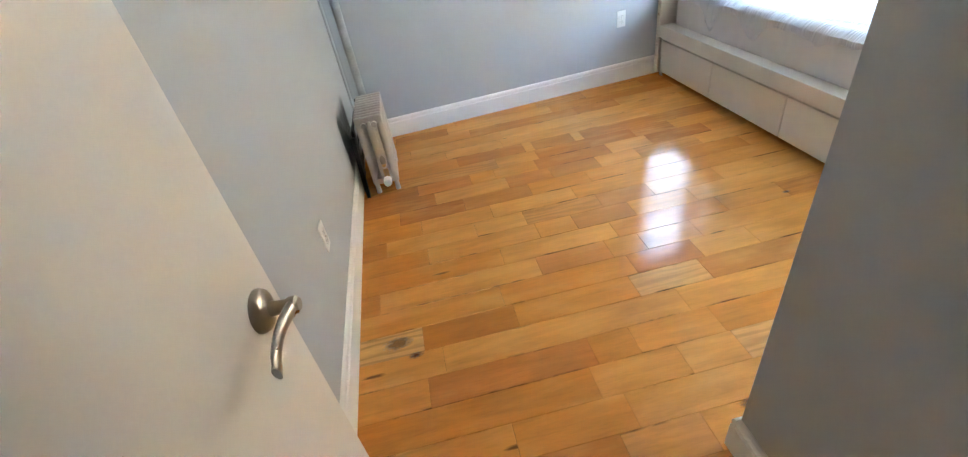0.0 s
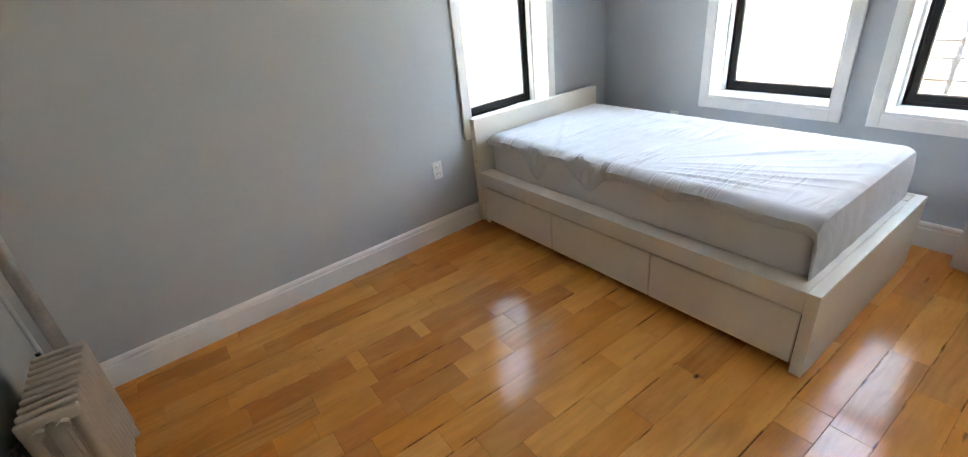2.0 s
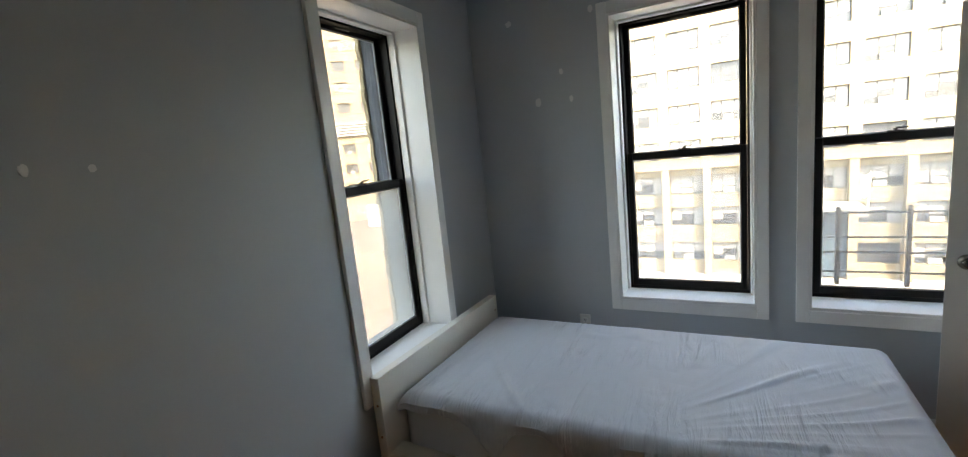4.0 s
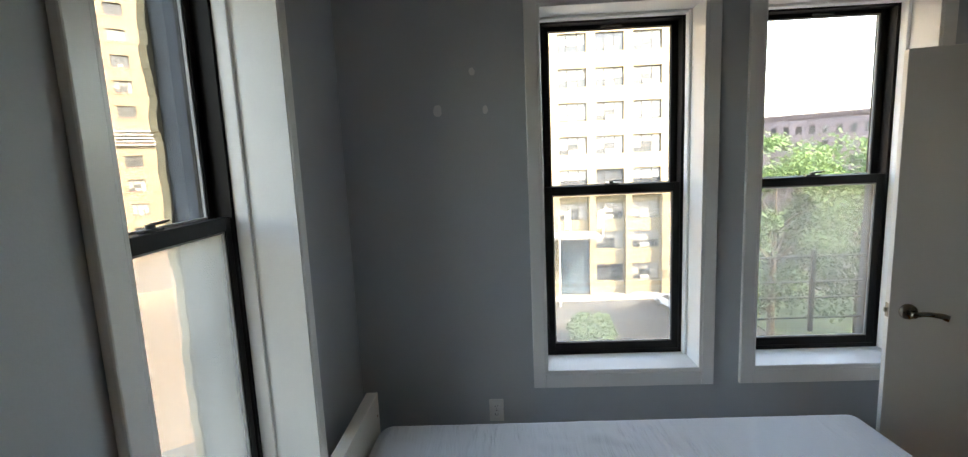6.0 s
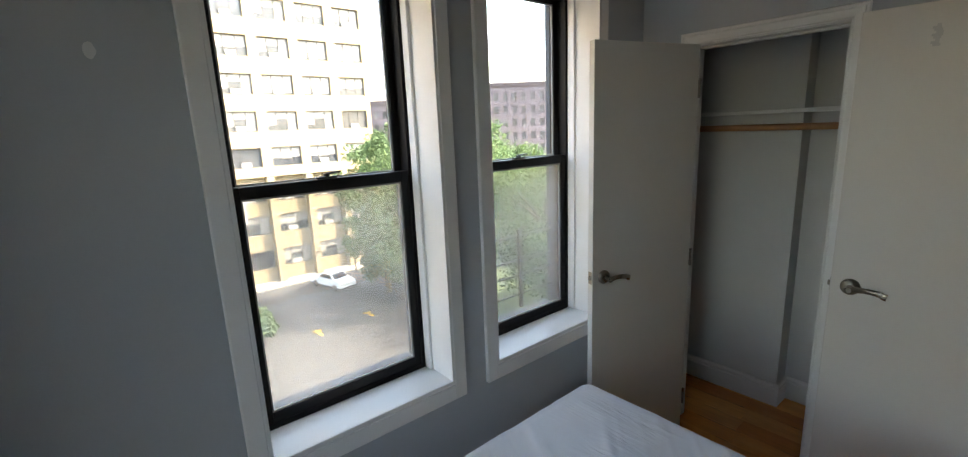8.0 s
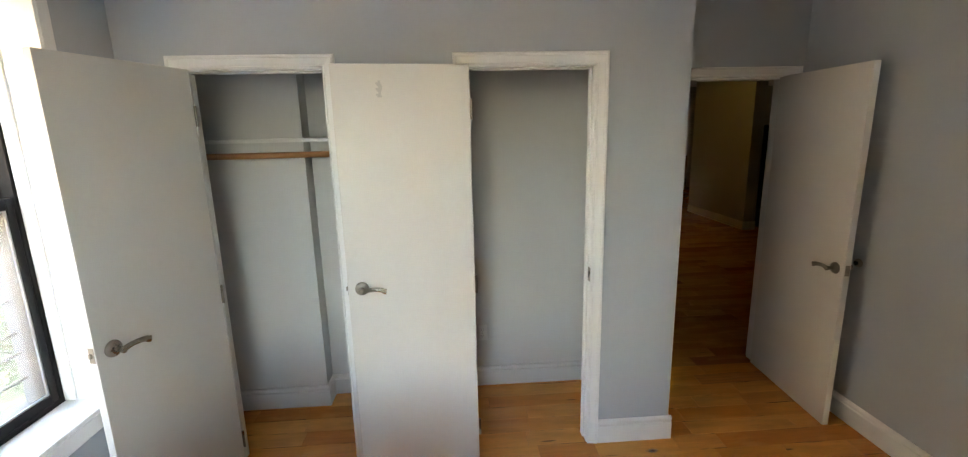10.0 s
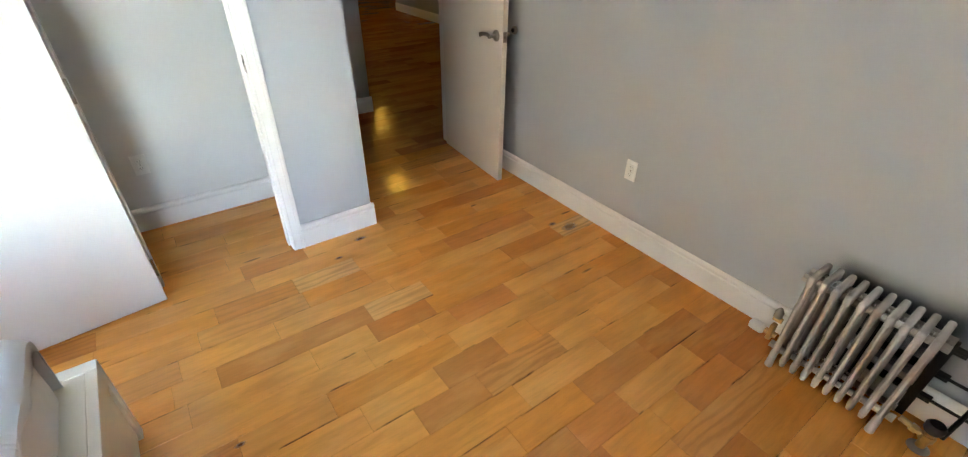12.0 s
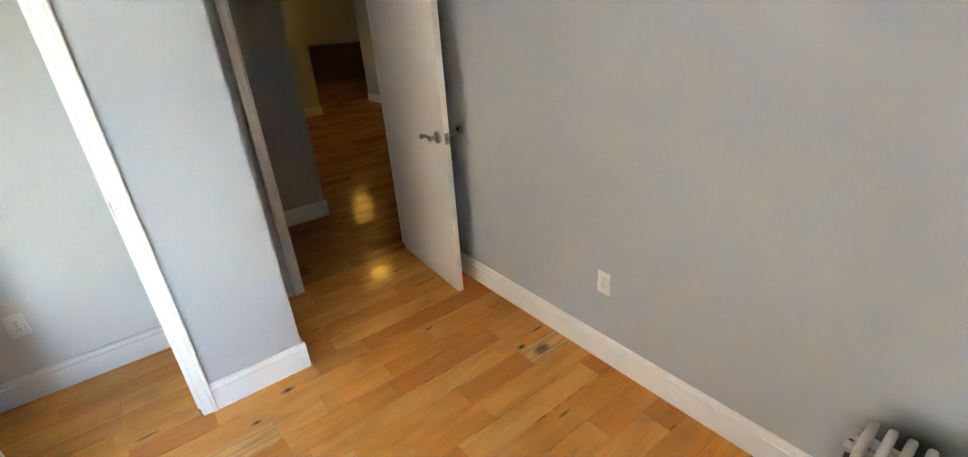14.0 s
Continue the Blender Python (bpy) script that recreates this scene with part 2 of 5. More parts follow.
def cloth(name, color):
    """Thin cotton with fine pulled creases."""
    m, t, b = node_mat(name)
    tc = t.nodes.new("ShaderNodeTexCoord")
    mp = t.nodes.new("ShaderNodeMapping")
    mp.inputs["Scale"].default_value, mp.inputs["Rotation"].default_value = (2.2, 15.0, 2.0), (0, 0, 0.22)
    link(t, tc.outputs["Object"], mp.inputs[0])
    n1 = add(t, "ShaderNodeTexNoise", Scale=1.0, Detail=4.0, Roughness=0.55, Distortion=0.6)
    link(t, mp.outputs[0], n1.inputs[0])
    msk = add(t, "ShaderNodeTexNoise", Scale=2.4, Detail=2.0)
    link(t, tc.outputs["Object"], msk.inputs[0])
    mul = t.nodes.new("ShaderNodeMath")
    mul.operation = "MULTIPLY"
    link(t, ramp(t, n1.outputs[0], 0.35, 0.75), mul.inputs[0]), link(t, ramp(t, msk.outputs[0], 0.38, 0.62), mul.inputs[1])
    weave = add(t, "ShaderNodeTexNoise", Scale=500.0, Detail=1.0)
    link(t, tc.outputs["Object"], weave.inputs[0])
    b1 = add(t, "ShaderNodeBump", Strength=1.0, Distance=0.018)
    link(t, mul.outputs[0], b1.inputs["Height"])
    b2 = add(t, "ShaderNodeBump", Strength=0.15, Distance=0.001)
    link(t, weave.outputs[0], b2.inputs["Height"]), link(t, b1.outputs[0], b2.inputs["Normal"]), link(t, b2.outputs[0], b.inputs["Normal"])
    link(t, blend(t, ramp(t, msk.outputs[0], 0.3, 0.7), tuple(c * 0.95 for c in color), color), b.inputs["Base Color"])
    b.inputs["Roughness"].default_value = 0.7
    b.inputs["Sheen Weight"].default_value = 0.15
    return m


M_SHEET = cloth("white_sheet", (0.64, 0.64, 0.655))
M_MATT = surface("mattress_ticking", (0.60, 0.57, 0.54), 0.75, vary=0.06, large=4, fine=250, bump=0.2)
M_PROTECT = surface("sheer_protector", (0.68, 0.66, 0.645), 0.6, vary=0.05, large=6, fine=300, bump=0.2)
M_TAPE = surface("mattress_tape", (0.75, 0.74, 0.72), 0.6, vary=0.04)
M_ROD = surface("wooden_rod", (0.42, 0.2, 0.08), 0.45, vary=0.2, large=3, fine=60, stretch=(1, 8, 8))
# grey tints dim the outside view; the north pair also cuts that window's daylight
M_GLASS = glass_mat("tinted_glass", tint=(0.70, 0.705, 0.70))
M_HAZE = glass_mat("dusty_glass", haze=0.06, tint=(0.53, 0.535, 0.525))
M_GLASS_NORTH = glass_mat("dimmed_glass_north", tint=(0.51, 0.51, 0.495))
M_HAZE_NORTH = glass_mat("dimmed_dusty_glass_north", haze=0.085, tint=(0.40, 0.395, 0.375))
M_EXTWALL = surface("outer_reveal", (0.10, 0.115, 0.135), 0.85, vary=0.2, large=4, fine=60, bump=0.5)
M_MORTAR = surface("ragged_stucco", (0.42, 0.34, 0.21), 0.9, vary=0.2, large=5, fine=60, bump=0.5)
M_CREAM = surface("cream_brick", (0.235, 0.19, 0.118), 0.85, vary=0.08, large=0.25, fine=4)
M_TAN = surface("tan_brick", (0.19, 0.155, 0.105), 0.85, vary=0.12, large=0.2, fine=4)
M_PINK = surface("pink_spandrel", (0.26, 0.13, 0.105), 0.8, vary=0.1, large=0.3, fine=5)
M_REDBRICK = surface("old_brick", (0.115, 0.095, 0.10), 0.9, vary=0.15, large=0.3, fine=6)
M_WINDARK = surface("far_window_glass", (0.04, 0.045, 0.052), 0.25, vary=0.4, large=0.4, fine=3)
# near black frames carry the shadow lines of the window reveals
M_FARFRAME = surface("far_window_frame_shadowed", (0.045, 0.043, 0.04), 0.6, vary=0.1)
M_WINFRAME = surface("far_window_frame", (0.32, 0.32, 0.31), 0.5, vary=0.1)
M_BLIND = surface("far_blind", (0.25, 0.245, 0.23), 0.8, vary=0.1)
M_BLUEGLASS = surface("blue_entrance_glass", (0.05, 0.075, 0.095), 0.12, vary=0.2, large=0.5, fine=3)
M_ASPHALT = surface("asphalt", (0.048, 0.048, 0.047), 0.9, vary=0.2, large=0.15, fine=3)
M_CONCRETE = surface("pavement_concrete", (0.30, 0.28, 0.25), 0.9, vary=0.12, large=0.3, fine=4)
M_GRASS = surface("grass", (0.05, 0.08, 0.03), 0.9, vary=0.3, large=0.5, fine=6)
M_ROOF = surface("tan_roofing", (0.13, 0.098, 0.07), 0.9, vary=0.15, large=0.3, fine=4)
M_LEAF = surface("leaves", (0.088, 0.135, 0.066), 0.9, vary=0.2, large=0.6, fine=2)
leaf_nodes = M_LEAF.node_tree
leaf_bsdf = leaf_nodes.nodes["Principled BSDF"]
leaf_bsdf.inputs["Specular IOR Level"].default_value = 0.05
thin, both = leaf_nodes.nodes.new("ShaderNodeBsdfTranslucent"), leaf_nodes.nodes.new("ShaderNodeMixShader")
thin.inputs[0].default_value = (0.09, 0.14, 0.055, 1)
both.inputs[0].default_value = 0.4
link(leaf_nodes, leaf_bsdf.outputs[0], both.inputs[1]), link(leaf_nodes, thin.outputs[0], both.inputs[2])
link(leaf_nodes, both.outputs[0], leaf_nodes.nodes["Material Output"].inputs[0])
M_SASH.node_tree.nodes["Principled BSDF"].inputs["Specular IOR Level"].default_value = 0.22
M_BARK = surface("bark", (0.10, 0.075, 0.05), 0.9, vary=0.3, large=2, fine=12)
M_CARPAINT = surface("white_car_paint", (0.8, 0.8, 0.8), 0.25, vary=0.03, coat=0.5)
M_CARGLASS = surface("car_glass", (0.03, 0.035, 0.04), 0.08, vary=0.1)
M_TYRE = surface("tyre", (0.02, 0.02, 0.02), 0.8, vary=0.1)
M_YLINE = surface("yellow_paint", (0.65, 0.42, 0.05), 0.8, vary=0.2)
M_PALELINE = surface("pale_road_paint", (0.2, 0.2, 0.19), 0.8, vary=0.3)
M_FRIDGE = surface("black_appliance", (0.012, 0.012, 0.013), 0.25, vary=0.1)
M_BROWN = surface("brown_hall_shadow", (0.10, 0.05, 0.025), 0.5, vary=0.2)


# ---------------------------------------------------------------- mesh helpers
def box(bm, x0, y0, z0, x1, y1, z1, bevel=0.0, seg=1):
    x0, x1, y0, y1, z0, z1 = min(x0, x1), max(x0, x1), min(y0, y1), max(y0, y1), min(z0, z1), max(z0, z1)
    r = bmesh.ops.create_cube(bm, size=1, matrix=Matrix.Translation(((x0 + x1) / 2, (y0 + y1) / 2, (z0 + z1) / 2)) @ Matrix.Diagonal((x1 - x0, y1 - y0, z1 - z0, 1)))
    if bevel:
        es = {e for v in r["verts"] for e in v.link_edges}
        bmesh.ops.bevel(bm, geom=list(es), offset=bevel, segments=seg, affect="EDGES", profile=0.5)
    return bm


def tube(bm, a, b, r0, r1=None, n=12, caps=True):
    a, b = Vector(a), Vector(b)
    d = b - a
    m = Matrix.Translation((a + b) / 2) @ d.to_track_quat("Z", "Y").to_matrix().to_4x4()
    bmesh.ops.create_cone(bm, cap_ends=caps, segments=n, radius1=r0, radius2=r0 if r1 is None else r1, depth=d.length, matrix=m)
    return bm


def lathe(bm, prof, m=Matrix(), n=20):
    """A turned shape: rows of radius and height about z."""
    rings = []
    for r, z in prof:
        rings.append([bm.verts.new(m @ Vector((r * math.cos(2 * math.pi * k / n), r * math.sin(2 * math.pi * k / n), z))) for k in range(n)])
    for a, b in zip(rings, rings[1:]):
        for k in range(n):
            bm.faces.new((a[k], a[(k + 1) % n], b[(k + 1) % n], b[k]))
    bm.faces.new(list(reversed(rings[0]))), bm.faces.new(rings[-1])
    return bm


def sweep(bm, pts, radii, n=10):
    """A bar along points, with an elliptical section (width, thickness) at each."""
    rings = []
    for i, p in enumerate(pts):
        d = (Vector(pts[min(i + 1, len(pts) - 1)]) - Vector(pts[max(i - 1, 0)])).normalized()
        up = Vector((0, 0, 1)) if abs(d.z) < 0.9 else Vector((0, 1, 0))
        s = d.cross(up).normalized()
        u = s.cross(d)
        w, h = radii[i]
        rings.append([bm.verts.new(Vector(p) + u * w * math.cos(2 * math.pi * k / n) + s * h * math.sin(2 * math.pi * k / n)) for k in range(n)])
    for a, b in zip(rings, rings[1:]):
        for k in range(n):
            bm.faces.new((a[k], a[(k + 1) % n], b[(k + 1) % n], b[k]))
    bm.faces.new(list(reversed(rings[0]))), bm.faces.new(rings[-1])
    return bm


def extrude_profile(bm, prof, m0, length):
    """A moulding: profile points (out, up) pushed along x for a length, placed by m0."""
    a = [bm.verts.new(m0 @ Vector((0, p[0], p[1]))) for p in prof]
    b = [bm.verts.new(m0 @ Vector((length, p[0], p[1]))) for p in prof]
    n = len(prof)
    for k in range(n):
        bm.faces.new((a[k], b[k], b[(k + 1) % n], a[(k + 1) % n]))
    bm.faces.new(list(reversed(a))), bm.faces.new(b)
    return bm


def finish(bm, name, mat, smooth=False):
    bmesh.ops.recalc_face_normals(bm, faces=bm.faces)
    me = bpy.data.meshes.new(name)
    bm.to_mesh(me)
    bm.free()
    me.materials.append(mat)
    if smooth:
        me.polygons.foreach_set("use_smooth", [True] * len(me.polygons))
        me.set_sharp_from_angle(angle=radians(40))
    return me


def part(name, bm, mat, parent=None, label="", smooth=False):
    ob = new(name, finish(bm, name, mat, smooth))
    ob.parent = parent
    if label:
        ob["label"] = label
    return ob


def again(ob, m, parent=None):
    """Another part on the same mesh."""
    o = new(ob.name.split(".")[0], ob.data)
    o.parent = parent or ob.parent
    o.matrix_basis = m
    return o


def thing(name, label, category, m=None, group="", kind=""):
    ob = new(name)
    ob.empty_display_size = 0.1
    if m is not None:
        ob.matrix_basis = m
    return tagged(ob, label, category, group, kind)


def setting(name, bm, mat, label, category, smooth=False):
    return tagged(part(name, bm, mat, None, "", smooth), label, category, "", "structure")


# ---------------------------------------------------------------- plan
CEIL = 2.75
XC = 3.78                       # inner face of the east wall
YD = -2.694                     # front of the closets
XB = 1.119                      # side of the closet block
YE = -3.40                      # wall with the entry door
B_TURN = math.degrees(math.atan(0.07))
WALL_B = pose(0, 0.015, 0, 0, 0, B_TURN)   # the north wall is a little out of square
LB = 3.80                       # its length


def wall_with_opening(bm, u0, u1, z1, thick, holes):
    """A wall along x from u0 to u1 at y 0 to thick, with holes (a, b, bottom, top)."""
    at = u0
    for a, b, lo, hi in sorted(holes):
        box(bm, at, 0, 0, a, thick, z1)
        if lo > 0:
            box(bm, a, 0, 0, b, thick, lo)
        box(bm, a, 0, hi, b, thick, z1)
        at = b
    box(bm, at, 0, 0, u1, thick, z1)
    return bm


WIN_LO, WIN_HI, CAS, CAS_H = 0.664, 2.336, 0.057, 0.068   # casing width at the sides, at head and sill
W1 = (2.362, 3.112)               # along the north wall
W2 = (-1.339, -0.612)           # y of the opening in the east wall
W3 = (-2.300, -1.573)

# east wall: x along the wall is -y in the room
bm = bmesh.new()
wall_with_opening(bm, -0.75, 3.60, CEIL, 0.34, [(-W2[1], -W2[0], WIN_LO, WIN_HI), (-W3[1], -W3[0], WIN_LO, WIN_HI)])
EAST = pose(XC, 0, 0, 0, 0, -90)
bm.transform(EAST)
setting("wall_east", bm, M_WALL, "grey painted wall with two tall window openings", "wall")
bm = bmesh.new()
wall_with_opening(bm, -0.2, LB, CEIL, 0.34, [(W1[0], W1[1], WIN_LO, WIN_HI)])
bm.transform(WALL_B)
setting("wall_north", bm, M_WALL, "grey painted wall behind the bed, slightly out of square", "wall")
bm = box(bmesh.new(), -0.15, -3.5, 0, 0, 0.01, CEIL)
setting("wall_west", bm, M_WALL, "plain grey painted wall behind the radiator", "wall")

# closet front, partitions and passage
C1, C2 = (2.879, 3.499), (1.592, 2.214)      # clear openings between the jambs
HEAD, CASE_W, JAMB_T = 2.046, 0.058, 0.018
bm = bmesh.new()
wall_with_opening(bm, XB, XC, CEIL, 0.11, [(c[0] - JAMB_T, c[1] + JAMB_T, 0, HEAD + JAMB_T) for c in (C1, C2)])
bm.transform(Matrix.Translation((0, YD - 0.11, 0)))
setting("wall_closet_front", bm, M_WALL, "grey painted closet wall with two door openings", "wall")
bm = box(bmesh.new(), XB, YE - 0.12, 0, XB + 0.11, YD - 0.11, CEIL)
setting("wall_passage", bm, M_WALL, "grey painted side of the closet block", "wall")
for k, q in enumerate((
    (2.50, YD - 0.68, 0, 2.60, YD - 0.11, CEIL),
    (XB + 0.11, YD - 0.78, 0, XC, YD - 0.68, CEIL),
    (3.16, YD - 0.679, 0, XC, YD - 0.54, CEIL),
    (XB + 0.1101, YD - 0.68, 0, XB + 0.125, YD - 0.11, CEIL),
)):
    setting("wall_closet_%d" % (k + 1), box(bmesh.new(), *q), M_WALL_LIGHT, "pale grey painted inner wall of the closets", "wall")
E_OPEN = (0.085, 0.888)
bm = bmesh.new()
wall_with_opening(bm, 0.0, XB, CEIL, 0.17, [(E_OPEN[0] - JAMB_T, E_OPEN[1] + JAMB_T, 0, 2.045 + JAMB_T)])
bm.transform(Matrix.Translation((0, YE - 0.17, 0)))
setting("wall_entry", bm, M_WALL, "grey wall with the bedroom doorway", "wall")
bm = box(bmesh.new(), -0.15, -3.53, CEIL, 4.2, 0.75, CEIL + 0.12)
setting("ceiling", bm, M_CEIL, "white painted bedroom ceiling", "ceiling")

# hallway beyond the door
HALL_WALLS = (
    (0.305, -9.03, 0, 2.6, -4.51, CEIL),
    (-1.36, -13.2, 0, 2.6, -9.031, CEIL),
    (-7.0, -13.35, 0, -1.361, -13.2, CEIL),
    (-2.75, -9.6, 0, -2.55, -7.75, CEIL),
    (-7.0, -9.6, 0, -6.85, -3.5, CEIL),
    (-6.85, -3.62, 0, -0.1501, -3.5, CEIL),
    (1.2, -4.51, 0, 2.6, -3.53, CEIL),
    (-6.85, -13.2, 0, -6.7, -9.6, CEIL),
)
for k, q in enumerate(HALL_WALLS):
    setting("wall_hall_%d" % (k + 1), box(bmesh.new(), *q), M_WALL, "grey painted wall of the dark hallway", "wall")
bm = box(bmesh.new(), -7.0, -13.35, CEIL, 2.6, -3.531, CEIL + 0.1)
setting("ceiling_hall", bm, M_CEIL, "white painted hallway ceiling", "ceiling")

BASE = [(0, 0), (0.016, 0), (0.016, 0.104), (0.010, 0.109), (0.010, 0.115), (0.0145, 0.119), (0.0145, 0.127), (0.011, 0.134), (0.005, 0.139), (0.0, 0.14)]


def baseboard(pieces, label):
    for x, y, turn, length in pieces:
        bm = extrude_profile(bmesh.new(), BASE, pose(x, y, 0, 0, 0, turn), length)
        setting("baseboard", bm, M_TRIM, label, "baseboard")


# pieces: start, turn, length; the moulding stands out to the left of the run
NB = WALL_B @ Vector((LB, 0, 0))
baseboard([
    (0, 0.0, -90, 3.40),
    (XC, YD, 90, 2.93),
    (NB.x, NB.y, 180 + B_TURN, LB),
    (XB - 0.016, YD, 0, C2[0] - 0.064 - XB + 0.016),
    (C2[1] + 0.064, YD, 0, C1[0] - C2[1] - 0.128),
    (C1[1] + 0.064, YD, 0, XC - C1[1] - 0.064),
    (XB, YE, 90, YD - YE),
], "white moulded baseboard along the grey wall")
baseboard([
    (1.216, YD - 0.68, 0, 1.284),
    (2.60, YD - 0.68, 0, 0.56),
    (3.144, YD - 0.54, 0, 0.636),
    (3.16, YD - 0.68, 90, 0.14),
], "white baseboard inside the closet")
baseboard([
    (0.289, -4.51, 0, 2.3),
    (-1.376, -9.03, 0, 1.8),
    (-2.55, -7.734, -90, 1.86),
    (-2.75, -7.75, 0, 0.216),
], "white baseboard in the dark hallway")


# ---------------------------------------------------------------- door casings
def casing(bm, a, b, top, w=CASE_W, t=0.02):
    """A moulded casing round an opening from a to b, on a wall that faces +y: rounded outer bead, hollow, and an inner step."""
    a, b, top = a - 0.004, b + 0.004, top + 0.004
    prof = [(0.0, 0.0), (0.0, t * 0.55), (0.006, t * 0.62), (0.010, t * 0.50), (0.018, t * 0.62), (0.030, t * 0.72), (w - 0.020, t * 0.80), (w - 0.017, t * 0.72), (w - 0.012, t), (w - 0.004, t), (w, t * 0.75), (w, 0.0)]
    rows = []
    for d, y in prof:
        rows.append([bm.verts.new(p) for p in ((a - d, y, 0.0), (a - d, y, top + d), (b + d, y, top + d), (b + d, y, 0.0))])
    for p, q in zip(rows, rows[1:]):
        for k in range(3):
            bm.faces.new((p[k], p[k + 1], q[k + 1], q[k]))
    return bm


def jamb(bm, a, b, top, depth, t=JAMB_T):
    """Side and head boards outside the clear opening, with a planted stop."""
    box(bm, a - t + 0.001, -depth, 0, a, -0.001, top, 0.002)
    box(bm, b, -depth, 0, b + t - 0.001, -0.001, top, 0.002)
    box(bm, a - t + 0.001, -depth, top, b + t - 0.001, -0.001, top + t - 0.001, 0.002)
    box(bm, a, -depth + 0.02, 0, a + 0.010, -0.048, top - 0.010, 0.003)
    box(bm, b - 0.010, -depth + 0.02, 0, b, -0.048, top - 0.010, 0.003)
    box(bm, a, -depth + 0.02, top - 0.010, b, -0.048, top, 0.003)
    return bm


def doorway(name, a, b, top, y, depth, label):
    t = thing(name, label, "door frame", Matrix.Translation((0, y, 0)), kind="structure")
    part("casing", casing(bmesh.new(), a, b, top), M_TRIM, t)
    part("jamb", jamb(bmesh.new(), a, b, top, depth), M_TRIM, t)
    return t


doorway("door_frame_1", C1[0], C1[1], HEAD, YD, 0.11, "white moulded casing of the first closet doorway")
df2 = doorway("door_frame_2", C2[0], C2[1], HEAD, YD, 0.11, "white moulded casing of the second closet doorway")
bm = box(bmesh.new(), C2[0] - 0.001, -0.042, 0.955, C2[0] + 0.0015, -0.003, 1.030, 0.0008)
box(bm, C2[0] + 0.001, -0.034, 0.975, C2[0] + 0.0025, -0.012, 1.010)
sp = part("strike_plate", bm, M_NICKEL, df2, "satin nickel strike plate")
part("latch_hole", box(bmesh.new(), C2[0] + 0.0005, -0.032, 0.978, C2[0] + 0.0032, -0.014, 1.007, 0.0005), M_SLOT, sp, "dark latch hole")
df3 = doorway("door_frame_3", E_OPEN[0], E_OPEN[1], 2.045, YE, 0.17, "white casing of the bedroom doorway to the hall")


# ---------------------------------------------------------------- doors
def lever(parent, side, x, z, y):
    """A rose with a wave lever that points back over the door (towards -x); side: the way the face looks along y."""
    ms = pose(x, y, z, -90 * side, 0, 0)
    h = part("door_handle", lathe(bmesh.new(), [(0.033, 0), (0.033, 0.004), (0.030, 0.010), (0.022, 0.014), (0.012, 0.017), (0.0105, 0.026), (0.0105, 0.040), (0.013, 0.044), (0.0135, 0.054), (0.009, 0.058)], ms, 24), M_NICKEL, parent, "satin nickel lever handle on a round rose", True)
    yy = y + side * 0.049
    pts, rad = [], []
    for k in range(13):
        f = k / 12
        pts.append((x - 0.002 - f * 0.112, yy - side * 0.006 * math.sin(f * math.pi), z + 0.006 * math.sin(f * math.pi * 0.9) - 0.016 * f * f * (1 - 0.6 * f) - (0.004 if f > 0.9 else 0)))
        rad.append((0.0125 - 0.0045 * math.sin(f * math.pi * 0.75) + 0.0045 * f, 0.0085 - 0.0035 * f))
    lv = part("lever", sweep(bmesh.new(), pts, rad, 12), M_NICKEL, parent, "curved satin nickel lever", True)
    lv.parent = h
    return h


def door(name, hinge, free, top, label, z0=0.012, swap=False, handle_z=0.985):
    """A flush slab from its hinge to its free edge, with levers, latch and hinges."""
    h, f = Vector((*hinge, 0)), Vector((*free, 0))
    w = (f - h).length
    ang = math.degrees(math.atan2(f.y - h.y, f.x - h.x))
    t = thing(name, label, "door", pose(hinge[0], hinge[1], 0, 0, 0, ang))
    part("slab", box(bmesh.new(), 0, -0.0175, z0, w, 0.0175, top, 0.0025, 2), M_DOOR, t)
    lever(t, 1, w - 0.065, handle_z, 0.0175)
    lever(t, -1, w - 0.065, handle_z, -0.0175)
    bm = box(bmesh.new(), w - 0.001, -0.0125, handle_z - 0.03, w + 0.0012, 0.0125, handle_z + 0.03, 0.0006)
    box(bm, w + 0.001, -0.006, handle_z - 0.01, w + 0.010, 0.006, handle_z + 0.01, 0.002)
    part("latch", bm, M_NICKEL, t, "satin nickel latch plate in the door edge")
    for zz in (0.2, 1.0, top - 0.2):
        bm = tube(bmesh.new(), (-0.006, 0.019, zz - 0.045), (-0.006, 0.019, zz + 0.045), 0.006, n=10)
        part("hinge", bm, M_NICKEL, t, "satin nickel butt hinge", True)
    return t


door("door", (3.455, -2.636), (3.622, -2.046), 2.042, "cream white flush closet door standing wide open beside the window")["group"] = "flush doors"
d2 = door("door", (2.205, -2.632), (2.812, -2.560), 2.048, "cream white flush closet door folded back against the closet wall", handle_z=1.025)
d2["group"] = "flush doors"
bm = bmesh.new()
for k in range(9):
    box(bm, 0.395 + 0.004 * math.sin(k), 0.0172, 1.905 + k * 0.008, 0.415 + 0.006 * math.sin(k * 2.1), 0.0181, 1.913 + k * 0.008)
part("paint_scuff", bm, surface("bare_scuff", (0.64, 0.62, 0.585), 0.7, vary=0.1), d2, "grey scuff near the top of the door")
door("door", (0.112, YE - 0.045), (0.165, -2.690), 2.05, "cream white flush bedroom door open against the grey wall", handle_z=0.955)["group"] = "flush doors"


